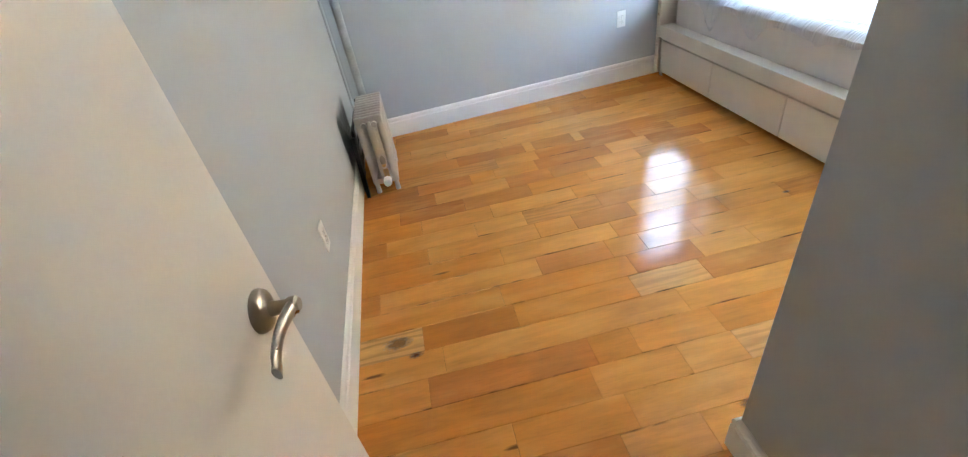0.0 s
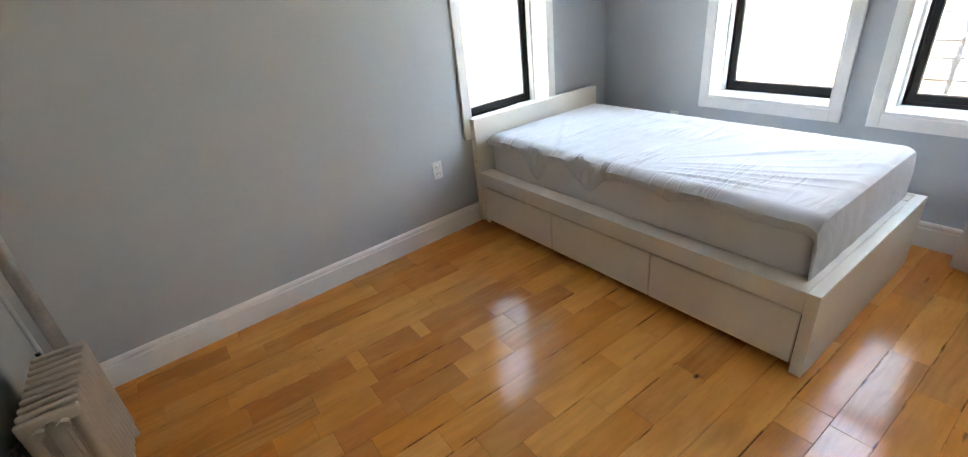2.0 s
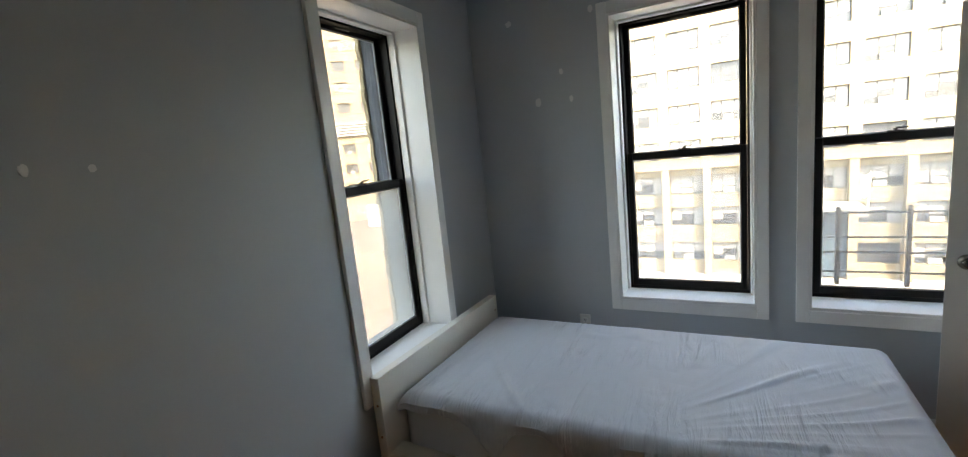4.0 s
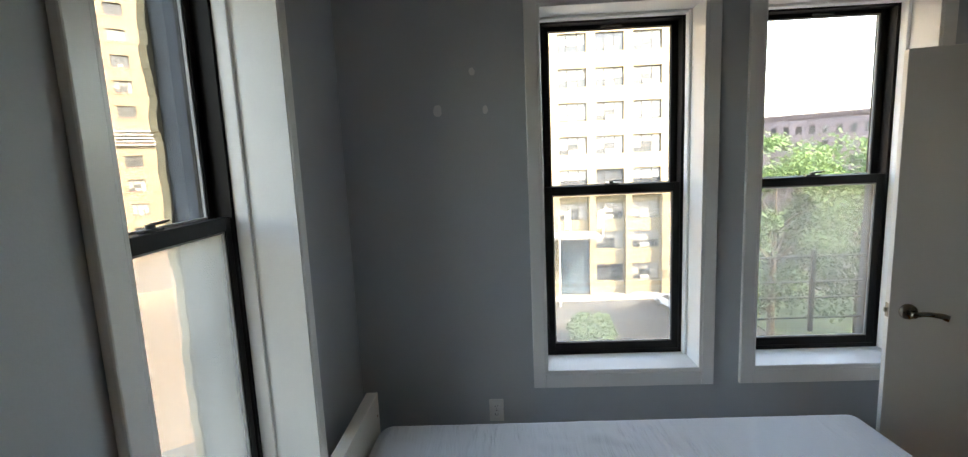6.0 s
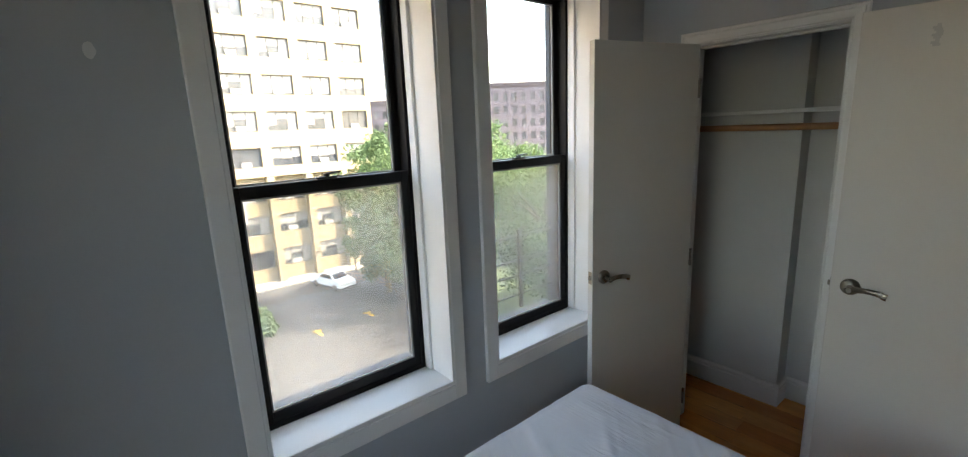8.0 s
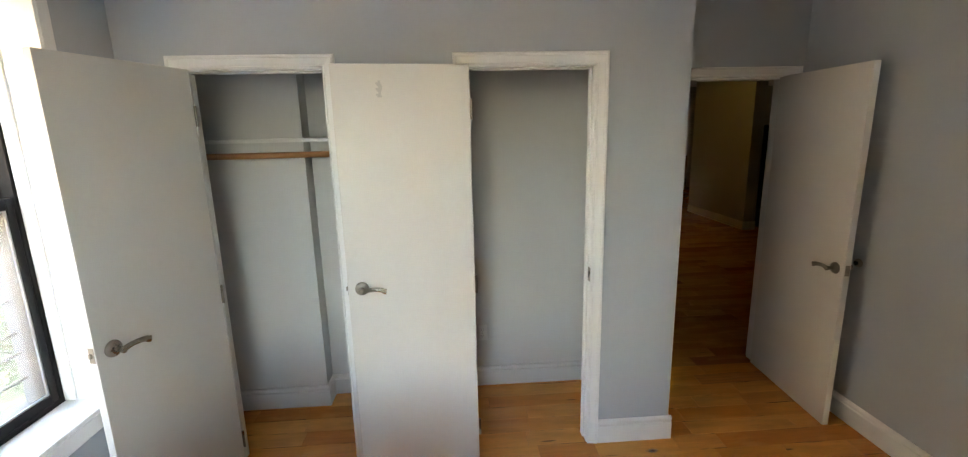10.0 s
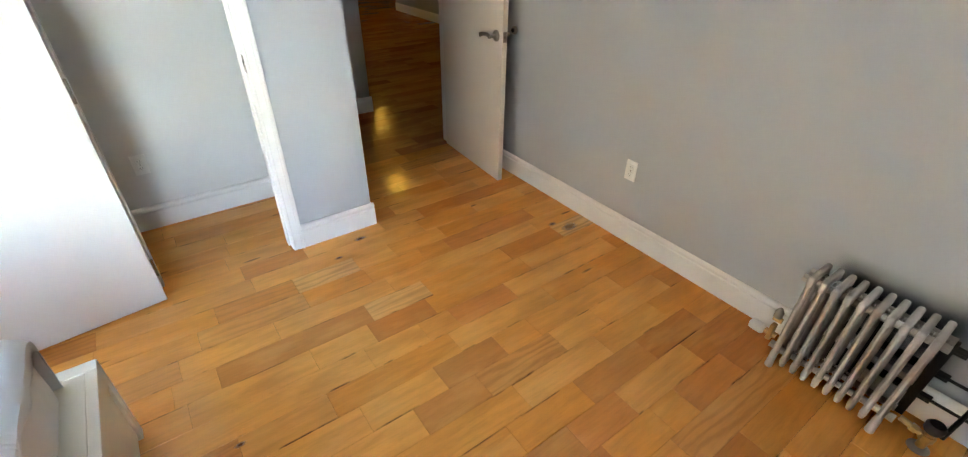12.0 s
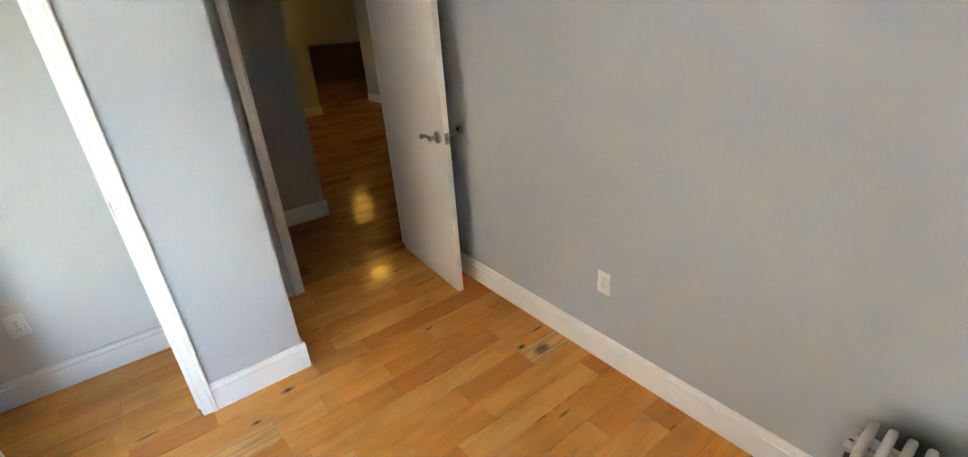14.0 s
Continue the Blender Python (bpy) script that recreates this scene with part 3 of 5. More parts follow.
# ---------------------------------------------------------------- windows
def window(name, m, w, label, ragged=False):
    """Opening of width w on a wall that faces -y (outside at +y), sill at WIN_LO; x starts at the opening's edge."""
    t = thing(name, label, "window", m, kind="structure")
    lo, hi, dep, cas, ch = WIN_LO, WIN_HI, 0.170, CAS, CAS_H
    front = 0.02                           # how far the casing stands out of the wall
    out = 0.368 if ragged else 0.339
    bm = bmesh.new()
    box(bm, -cas, -front, lo - ch, 0, 0, hi + ch, 0.004, 2)
    box(bm, w, -front, lo - ch, w + cas, 0, hi + ch, 0.004, 2)
    box(bm, 0, -front, lo - ch, w, 0, lo, 0.004, 2)
    box(bm, 0, -front, hi, w, 0, hi + ch, 0.004, 2)
    part("casing", bm, M_TRIM, t, "wide flat white casing")
    bm = bmesh.new()
    box(bm, 0.0, 0.002 - front, lo + 0.003, 0.012, dep, hi - 0.001, 0.001)
    box(bm, w - 0.012, 0.002 - front, lo + 0.003, w, dep, hi - 0.001, 0.001)
    box(bm, 0.012, 0.002 - front, hi - 0.012, w - 0.012, dep, hi - 0.001, 0.001)
    for x0, x1 in ((0.012, 0.026), (w - 0.026, w - 0.012)):
        box(bm, x0, dep - 0.045, lo + 0.02, x1, dep - 0.001, hi - 0.012, 0.004, 2)
    box(bm, 0.026, dep - 0.045, hi - 0.026, w - 0.026, dep - 0.001, hi - 0.012, 0.004, 2)
    part("reveal", bm, M_TRIM, t, "white painted window reveal")
    part("window_sill", box(bmesh.new(), 0.002, 0.003 - front, lo - 0.001, w - 0.002, dep, lo + 0.018, 0.004, 2), M_TRIM, t, "white painted sill")
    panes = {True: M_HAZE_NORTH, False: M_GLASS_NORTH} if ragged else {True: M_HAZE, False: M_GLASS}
    # outer black frame
    a, b, z0, z1 = 0.012, w - 0.012, lo + 0.018, hi - 0.012
    mid = 1.52
    bm = bmesh.new()
    box(bm, a, dep, z0, a + 0.026, dep + 0.09, z1)
    box(bm, b - 0.026, dep, z0, b, dep + 0.09, z1)
    box(bm, a + 0.026, dep, z1 - 0.022, b - 0.026, dep + 0.09, z1)
    box(bm, a + 0.026, dep, z0, b - 0.026, dep + 0.09, z0 + 0.02)
    part("window_frame", bm, M_SASH, t, "black metal window frame")

    def sash(nm, y0, z0, z1, bot, top, haze):
        s = bmesh.new()
        x0, x1, st, th = a + 0.027, b - 0.027, 0.031, 0.032
        box(s, x0, y0, z0, x0 + st, y0 + th, z1, 0.003, 2)
        box(s, x1 - st, y0, z0, x1, y0 + th, z1, 0.003, 2)
        box(s, x0 + st, y0, z0, x1 - st, y0 + th, z0 + bot, 0.003, 2)
        box(s, x0 + st, y0, z1 - top, x1 - st, y0 + th, z1, 0.003, 2)
        sh = part(nm, s, M_SASH, t, "black metal sliding sash")
        bead = bmesh.new()
        for q in ((x0 + st, z0 + bot, x0 + st + 0.006, z1 - top), (x1 - st - 0.006, z0 + bot, x1 - st, z1 - top), (x0 + st + 0.006, z0 + bot, x1 - st - 0.006, z0 + bot + 0.006), (x0 + st + 0.006, z1 - top - 0.006, x1 - st - 0.006, z1 - top)):
            box(bead, q[0], y0 + 0.006, q[1], q[2], y0 + 0.014, q[3])
        part("glazing_bead", bead, M_WINFRAME, sh, "thin pale glazing bead")
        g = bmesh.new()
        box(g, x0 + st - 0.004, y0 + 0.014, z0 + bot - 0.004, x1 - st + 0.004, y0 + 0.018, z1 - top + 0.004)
        p = part("pane", g, panes[haze], sh, "dusty window pane, tinted to dim the outside" if haze else "window pane tinted to dim the outside")
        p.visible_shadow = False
        return sh

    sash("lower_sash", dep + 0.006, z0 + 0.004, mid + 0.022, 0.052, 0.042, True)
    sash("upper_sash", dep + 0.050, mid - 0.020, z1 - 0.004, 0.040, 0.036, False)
    # sash lock on the meeting rail
    c = w / 2
    bm = box(bmesh.new(), c - 0.035, dep + 0.012, mid + 0.022, c + 0.035, dep + 0.034, mid + 0.030, 0.002)
    tube(bm, (c, dep + 0.023, mid + 0.030), (c, dep + 0.023, mid + 0.040), 0.011, n=12)
    sweep(bm, [(c, dep + 0.02, mid + 0.040), (c + 0.03, dep + 0.014, mid + 0.042), (c + 0.05, dep + 0.012, mid + 0.044)], [(0.004, 0.007), (0.004, 0.006), (0.003, 0.005)], 8)
    part("sash_lock", bm, M_BLACK, t, "black sash lock", True)
    bm = box(bmesh.new(), c - 0.05, dep + 0.002, z1 - 0.045, c + 0.05, dep + 0.012, z1 - 0.036, 0.002)
    part("pull", bm, M_BLACK, t, "black finger pull")
    # rough outer edge of the opening
    bm = bmesh.new()
    for s, xx in ((1, 0.0), (-1, w)):
        zz = lo
        while zz < hi:
            hgt = random.uniform(0.012, 0.04)
            dpt = 0.014 + 0.026 * noise.noise(Vector((zz * 11, xx * 7, 0.5))) + random.uniform(0.0, 0.004)
            box(bm, xx - s * 0.03, out - 0.004, zz, xx + s * (0.006 + dpt), out + 0.02, min(hi, zz + hgt))
            zz += hgt
    if ragged:
        part("outer_edge", bm, M_MORTAR, t, "ragged yellow mortar edge outside")
    bm = bmesh.new()
    box(bm, 0.0005, dep + 0.09, lo, 0.004, out, hi)
    box(bm, w - 0.004, dep + 0.09, lo, w - 0.0005, out, hi)
    box(bm, 0.004, dep + 0.09, lo + 0.0005, w - 0.004, 0.36, lo + 0.012)
    part("outer_reveal", bm, M_EXTWALL, t, "blue grey outer reveal")
    return t


window("window_1", WALL_B @ Matrix.Translation((W1[0], 0, 0)), W1[1] - W1[0], "tall double-hung window with black sashes above the headboard", True)
window("window_2", EAST @ Matrix.Translation((-W2[1], 0, 0)), W2[1] - W2[0], "tall double-hung window with black sashes and white casing")
w3 = window("window_3", EAST @ Matrix.Translation((-W3[1], 0, 0)), W3[1] - W3[0], "tall double-hung window with black sashes beside the closet door")
cable = thing("cable", "thin white cable lying on the window sill", "cable", WALL_B @ Matrix.Translation((W1[1], 0, WIN_LO + 0.021)))
part("cord", sweep(bmesh.new(), [(-0.16, 0.165, 0), (-0.10, 0.150, 0), (-0.05, 0.110, 0), (-0.022, 0.06, 0), (-0.018, 0.0, 0)], [(0.003, 0.003)] * 5, 8), M_PLASTIC, cable, "", True)
# window guard outside the third window
guard = thing("window_guard", "thin black metal guard rail outside the window", "window guard", EAST @ Matrix.Translation((-W3[1], 0.30, 0)))
ww = W3[1] - W3[0]
for xx in (0.16, 0.46):
    part("post", box(bmesh.new(), xx - 0.011, -0.009, 0.72, xx + 0.011, 0.009, 1.16, 0.002), M_BLACK, guard)
for zz in (1.12, 0.985, 0.90, 0.79):
    part("rail", tube(bmesh.new(), (0.005, 0.012, zz), (ww - 0.005, 0.014, zz), 0.006, n=8), M_BLACK, guard)

stop = thing("door_stop", "round satin nickel door stop on the grey wall", "door stop", pose(0, -2.80, 0.962, 0, 90, 0))
part("disc", lathe(bmesh.new(), [(0.026, 0), (0.026, 0.006), (0.022, 0.012), (0.014, 0.014)], n=20), M_NICKEL, stop, "", True)
part("bumper", lathe(bmesh.new(), [(0.012, 0.014), (0.013, 0.022), (0.008, 0.026)], n=16), M_BLACK, stop, "dark rubber bumper", True)


# ---------------------------------------------------------------- bed
BED = pose(2.364, -1.909, 0, 0, 0, 0.6)
BW, BL = 1.155, 2.02            # bed width, length up to the headboard
bed = thing("bed", "white lacquered storage bed with drawers and a low headboard", "bed", BED)
part("headboard", box(bmesh.new(), 0, BL, 0.02, BW, BL + 0.048, 0.730, 0.003, 2), M_BED, bed, "plain white headboard panel")
part("footboard", box(bmesh.new(), 0, 0, 0.003, BW, 0.045, 0.376, 0.003, 2), M_BED, bed, "plain white footboard panel")
part("foot_ledge", box(bmesh.new(), 0.105, 0.0455, 0.342, BW - 0.105, 0.081, 0.372, 0.002), M_BED, bed, "narrow white ledge inside the footboard")
bm = box(bmesh.new(), 0, 0.046, 0.290, 0.030, BL - 0.001, 0.376, 0.003, 2)
box(bm, 0.030, 0.046, 0.340, 0.105, BL - 0.001, 0.3745, 0.002)
part("side_rail", bm, M_BED, bed, "white side rail with a flat ledge")
bm = box(bmesh.new(), BW - 0.030, 0.046, 0.10, BW, BL - 0.001, 0.376, 0.003, 2)
box(bm, BW - 0.105, 0.046, 0.340, BW - 0.030, BL - 0.001, 0.3745, 0.002)
part("side_rail", bm, M_BED, bed, "white side rail with a flat ledge")
part("slat_base", box(bmesh.new(), 0.105, 0.046, 0.24, BW - 0.105, BL - 0.002, 0.262), M_DARK, bed, "dark slatted base under the mattress")
bm = box(bmesh.new(), 0.022, BL - 0.040, 0.003, 0.0295, BL - 0.001, 0.289)
part("leg", bm, M_BED, bed)
# solid near-black block stands in for the shade behind the drawers
bm = box(bmesh.new(), 0.04, 0.06, 0.06, 0.06, BL - 0.06, 0.3395)
part("drawer_shade_block", bm, M_DARK, bed, "near black block for the shaded hollow behind the drawer fronts")
cuts = [0.050, 0.690, 1.352, 1.985]
for a, b in zip(cuts, cuts[1:]):
    d = part("drawer", box(bmesh.new(), 0.008, a + 0.003, 0.040, 0.026, b - 0.003, 0.272, 0.002, 2), M_BED, bed, "plain white drawer front")
    part("finger_groove", box(bmesh.new(), 0.0262, a + 0.003, 0.262, 0.036, b - 0.003, 0.289), M_BED, d, "recessed finger groove above the drawer")
for yy, zz in ((BL + 0.024, 0.60), (BL + 0.024, 0.45)):
    bm = tube(bmesh.new(), (-0.0012, yy, zz), (0.002, yy, zz), 0.006, n=10)
    part("screw_cap", bm, M_ROD, bed, "small brown screw hole")
for xx, zz in ((BW - 0.03, 0.64),):
    bm = tube(bmesh.new(), (xx, BL - 0.0012, zz), (xx, BL + 0.002, zz), 0.005, n=10)
    part("screw_cap", bm, M_ROD, bed, "small brown screw hole")

# mattress
MW, ML, MZ0, MZ1 = 1.0, 1.90, 0.262, 0.612
MX0, MY0 = 0.095, 0.085


def soft_box(bm, x0, y0, z0, x1, y1, z1, r, nx, ny, nz, wob):
    """A box with rounded edges and a slightly uneven skin."""
    bmesh.ops.create_cube(bm, size=2)
    bmesh.ops.subdivide_edges(bm, edges=bm.edges[:], cuts=15, use_grid_fill=True)
    c, hf = Vector(((x0 + x1) / 2, (y0 + y1) / 2, (z0 + z1) / 2)), Vector(((x1 - x0) / 2, (y1 - y0) / 2, (z1 - z0) / 2))
    for v in bm.verts:
        p = Vector((v.co.x * hf.x, v.co.y * hf.y, v.co.z * hf.z))
        inner = Vector((max(-hf.x + r, min(hf.x - r, p.x)), max(-hf.y + r, min(hf.y - r, p.y)), max(-hf.z + r, min(hf.z - r, p.z))))
        d = p - inner
        if d.length > 1e-6:
            p = inner + d.normalized() * min(d.length, r)
        q = c + p
        n = noise.noise(q * 5.0) * wob
        v.co = q + (p.normalized() if p.length else p) * n
    return bm


mattress = thing("mattress", "thick white mattress lying on the storage bed", "mattress", BED)
part("body", soft_box(bmesh.new(), MX0, MY0, MZ0, MX0 + MW, MY0 + ML, MZ1, 0.03, 0, 0, 0, 0.005), M_MATT, mattress, "pale grey white mattress sides", True)
for zz in (MZ0 + 0.09, MZ1 - 0.05):
    bm = bmesh.new()
    loop = []
    r = 0.05
    for cx, cy, a0 in ((MX0 + MW - r, MY0 + ML - r, 0), (MX0 + r, MY0 + ML - r, 90), (MX0 + r, MY0 + r, 180), (MX0 + MW - r, MY0 + r, 270)):
        for k in range(6):
            a = radians(a0 + k * 18)
            loop.append((cx + (r + 0.003) * math.cos(a), cy + (r + 0.003) * math.sin(a), zz + 0.004 * math.sin(a * 3)))
    loop.append(loop[0])
    sweep(bm, loop, [(0.008, 0.005)] * len(loop), 6)
    part("tape_edge", bm, M_TAPE, mattress, "white tape edge round the mattress", True)

# fitted sheet: lies on the mattress, falls over its edges with an uneven hem and is pulled into folds
def sheet_mesh():
    bm = bmesh.new()
    nu, nv, skirt = 120, 220, 7
    x0, x1, y0, y1 = MX0 - 0.004, MX0 + MW + 0.004, MY0 - 0.004, MY0 + ML + 0.004

    def fold(u, v):
        """Relief of the cloth on top."""
        h = 0.004 * noise.noise(Vector((u * 3, v * 3, 0.3)))
        # tight folds fanning from the middle of the long side towards the foot end
        x, y = u * MW + 0.03, 1.02 - v * ML
        run, turn = math.hypot(x, y), math.atan2(x, y)
        k = max(0.0, min(1.0, y * 1.8)) ** 2 * min(1.0, run * 2.2)
        wave = turn * 34.0 + 2.6 * noise.noise(Vector((turn * 3.0, run * 1.3, 5.0)))
        for step, gain in ((1.0, 0.017), (2.3, 0.008)):
            rid = max(0.0, math.sin(wave * step)) ** 4
            h += gain * k * rid * max(0.0, 0.30 + 1.1 * noise.noise(Vector((turn * 5.0, run * 1.8, 9.0 * step))))
        # creases over the window side of the middle
        far = max(0.0, min(1.0, (u - 0.45) * 3.0)) * math.exp(-((v - 0.55) / 0.16) ** 2)
        h += 0.010 * far * max(0.0, noise.noise(Vector((u * 9 + v * 5, v * 13 - u * 5, 1.0)))) ** 1.5 * 2.0
        # long diagonal pull near the head end
        d = abs((v - 0.86) + 0.42 * (0.42 - u))
        h += 0.014 * math.exp(-(d / 0.012) ** 2) * max(0, 1 - abs(u - 0.15) * 2.2)
        return h

    def hem(s):
        """How far the cloth hangs at a place round the edge."""
        return 0.048 + 0.034 * noise.noise(Vector((s * 2.3, 4.0, 0.0))) + 0.020 * noise.noise(Vector((s * 7.0, 1.0, 3.0)))

    grid = {}
    for i in range(-skirt, nu + skirt + 1):
        for j in range(-skirt, nv + skirt + 1):
            u, v = min(max(i / nu, 0), 1), min(max(j / nv, 0), 1)
            du = (-i if i < 0 else max(0, i - nu)) / skirt
            dv = (-j if j < 0 else max(0, j - nv)) / skirt
            x, y = x0 + u * (x1 - x0), y0 + v * (y1 - y0)
            edge = min(u, 1 - u) * (x1 - x0), min(v, 1 - v) * (y1 - y0)
            drop = 0.0
            for e in edge:
                if e < 0.045:
                    drop += 0.020 * (1 - e / 0.045) ** 2
            calm = max(0.0, min(1.0, min(edge) / 0.07))
            z = MZ1 + 0.010 + fold(u, v) * (0.15 + 0.85 * calm * calm) - drop
            if du or dv:
                low = hem(u * 1.7 + v * 3.1 + (5 if i > nu else 0))
                if i < 0:
                    low += 0.10 * math.exp(-((v - 0.56) / 0.05) ** 2) + 0.12 * math.exp(-((v - 0.76) / 0.035) ** 2) + 0.04 * math.exp(-((v - 0.30) / 0.02) ** 2)
                if j < 0:
                    low = 0.285 + 0.008 * noise.noise(Vector((u * 4.0, 2.0, 0.0)))
                d = max(du, dv)
                z -= low * d
                out = (0.008 if j < 0 else 0.014) * min(1.0, d * 3.5) + (0.003 if j < 0 else 0.007) * noise.noise(Vector((x * 14, y * 14, d * 2))) * d
                x += (-out if i < 0 else out if i > nu else 0)
                y += (-out if j < 0 else out if j > nv else 0)
            grid[i, j] = bm.verts.new((x, y, z))
    for i in range(-skirt, nu + skirt):
        for j in range(-skirt, nv + skirt):
            if (i < 0 or i >= nu) and (j < 0 or j >= nv):
                if max(-i, i - nu + 1) > skirt or max(-j, j - nv + 1) > skirt:
                    continue
            bm.faces.new((grid[i, j], grid[i + 1, j], grid[i + 1, j + 1], grid[i, j + 1]))
    return bm


sheet = part("bed_sheet", sheet_mesh(), M_SHEET, None, "", True)
sheet.matrix_basis = BED
sol = sheet.modifiers.new("thickness", "SOLIDIFY")
sol.thickness, sol.offset = 0.0015, 1
tagged(sheet, "thin rumpled white bed sheet pulled over the mattress", "bed sheet")
# thin white protector that skirts the mattress
bm = bmesh.new()
ring = []
for cx, cy, a0 in ((MX0 + MW - 0.05, MY0 + ML - 0.05, 0), (MX0 + 0.05, MY0 + ML - 0.05, 90), (MX0 + 0.05, MY0 + 0.05, 180), (MX0 + MW - 0.05, MY0 + 0.05, 270)):
    for k in range(7):
        a = radians(a0 + k * 15)
        ring.append(Vector((cx + 0.056 * math.cos(a), cy + 0.056 * math.sin(a), 0)))
path = []
for a, b in zip(ring, ring[1:] + ring[:1]):
    n = max(1, int((b - a).length / 0.02))
    path += [a.lerp(b, k / n) for k in range(n)]
mid = Vector((MX0 + MW / 2, MY0 + ML / 2, 0))
rows, run = [], 0.0
for i, q in enumerate(path):
    run += (q - path[i - 1]).length if i else 0
    out = (q - mid).normalized()
    row = []
    for k in range(9):
        d = k / 8
        w = 0.005 * noise.noise(Vector((run * 9 + d * 1.5, d * 1.2, 2))) + 0.003 * noise.noise(Vector((run * 30, d * 2, 4)))
        row.append(bm.verts.new(q + out * (w + 0.003 * math.sin(d * 3)) + Vector((0, 0, MZ1 - 0.028 - (0.205 + 0.010 * noise.noise(Vector((run * 3, 0, 7)))) * d))))
    rows.append(row)
for a, b in zip(rows, rows[1:] + rows[:1]):
    for k in range(8):
        bm.faces.new((a[k], a[k + 1], b[k + 1], b[k]))
part("protector", bm, M_PROTECT, mattress, "thin pale protector with loose folds down the sides", True)

# ---------------------------------------------------------------- radiator
rad = thing("radiator", "warm grey painted cast iron column radiator by the corner", "radiator", Matrix.Translation((0.0, 0.0, 0.0)))
RY0, RY1, RN = -0.782, -0.372, 10
pitch = (RY1 - RY0) / RN


def rad_section(legs):
    bm = bmesh.new()
    cols = (0.112, 0.170, 0.228)
    for x in cols:
        r = bmesh.ops.create_cone(bm, cap_ends=True, segments=10, radius1=0.019, radius2=0.019, depth=0.40, matrix=Matrix.Translation((x, 0, 0.262)) @ Matrix.Diagonal((1.0, 0.60, 1, 1)))
    for z, hh in ((0.454, 0.024), (0.078, 0.022)):
        box(bm, cols[0] - 0.019, -0.0115, z - hh, cols[2] + 0.019, 0.0115, z + hh, 0.009, 3)
    box(bm, 0.160, -pitch / 2, 0.428, 0.180, pitch / 2, 0.452, 0.004, 2)
    for x in (cols[0] + 0.029, cols[2] - 0.029):
        for z in (0.436, 0.085):
            tube(bm, (x, -pitch / 2, z), (x, pitch / 2, z), 0.014, n=12)
    if legs:
        for x in (cols[0], cols[2]):
            tube(bm, (x, 0, 0.0), (x, 0, 0.07), 0.015, 0.013, 10)
    else:
        for x in (cols[0], cols[2]):
            tube(bm, (x, 0, 0.035), (x, 0, 0.06), 0.009, 0.013, 10)
    return bm


end = part("section", rad_section(True), M_RAD, rad, "", True)
end.matrix_basis = Matrix.Translation((0, RY0 + pitch / 2, 0))
again(end, Matrix.Translation((0, RY1 - pitch / 2, 0)))
midsec = part("section", rad_section(False), M_RAD, rad, "", True)
midsec.matrix_basis = Matrix.Translation((0, RY0 + pitch * 1.5, 0))
for k in range(2, RN - 1):
    again(midsec, Matrix.Translation((0, RY0 + pitch * (k + 0.5), 0)))
for yy in (RY0 - 0.006, RY1 + 0.006):
    for x, z in ((0.141, 0.436), (0.199, 0.436), (0.199, 0.085)):
        part("plug", tube(bmesh.new(), (x, yy - 0.008, z), (x, yy + 0.008, z), 0.017, n=6), M_RAD, rad, "hexagonal end plug")
# air vent and bleed fitting on the near end
vent = part("air_valve", tube(bmesh.new(), (0.19, RY0 - 0.012, 0.20), (0.19, RY0 - 0.045, 0.20), 0.012, n=10), M_BRASS, rad, "brass air valve", True)
bm = lathe(bmesh.new(), [(0.010, 0), (0.016, 0.004), (0.017, 0.03), (0.014, 0.036), (0.006, 0.05)], pose(0.19, RY0 - 0.034, 0.205), 12)
part("cap", bm, M_NICKEL, vent, "nickel valve cap", True)
bm = tube(bmesh.new(), (0.19, RY0 - 0.010, 0.118), (0.19, RY0 - 0.055, 0.118), 0.011, n=10)
box(bm, 0.174, RY0 - 0.042, 0.09, 0.206, RY0 - 0.022, 0.17, 0.006, 2)
kn = part("valve_body", bm, M_BRASS, rad, "brass valve body", True)
bm = lathe(bmesh.new(), [(0.012, 0), (0.020, 0.004), (0.024, 0.012), (0.024, 0.045), (0.021, 0.058), (0.010, 0.062)], pose(0.19, RY0 - 0.055, 0.118, 90, 0, 0), 18)
part("knob", bm, M_PLASTIC, kn, "white plastic valve knob", True)

# floor valve between radiator and pipe
fv = thing("radiator_valve", "brass floor valve with a black knob beside the radiator", "valve", Matrix.Translation((0.160, -0.264, 0)))
part("escutcheon", lathe(bmesh.new(), [(0.034, 0.0), (0.034, 0.003), (0.022, 0.012), (0.013, 0.014)], n=20), M_PIPE, fv, "metal floor plate", True)
bm = tube(bmesh.new(), (0, 0, 0.010), (0, 0, 0.095), 0.015, n=12)
tube(bm, (0, 0, 0.045), (0, 0, 0.075), 0.023, n=6)
tube(bm, (0, 0, 0.06), (0, -0.085, 0.075), 0.011, n=10)
tube(bm, (0, -0.03, 0.064), (0, -0.05, 0.068), 0.017, n=6)
part("body", bm, M_BRASS, fv, "brass valve body", True)
part("knob", lathe(bmesh.new(), [(0.008, 0.092), (0.025, 0.096), (0.030, 0.106), (0.030, 0.124), (0.023, 0.133), (0.006, 0.136)], n=14), M_BLACK, fv, "black round knob", True)

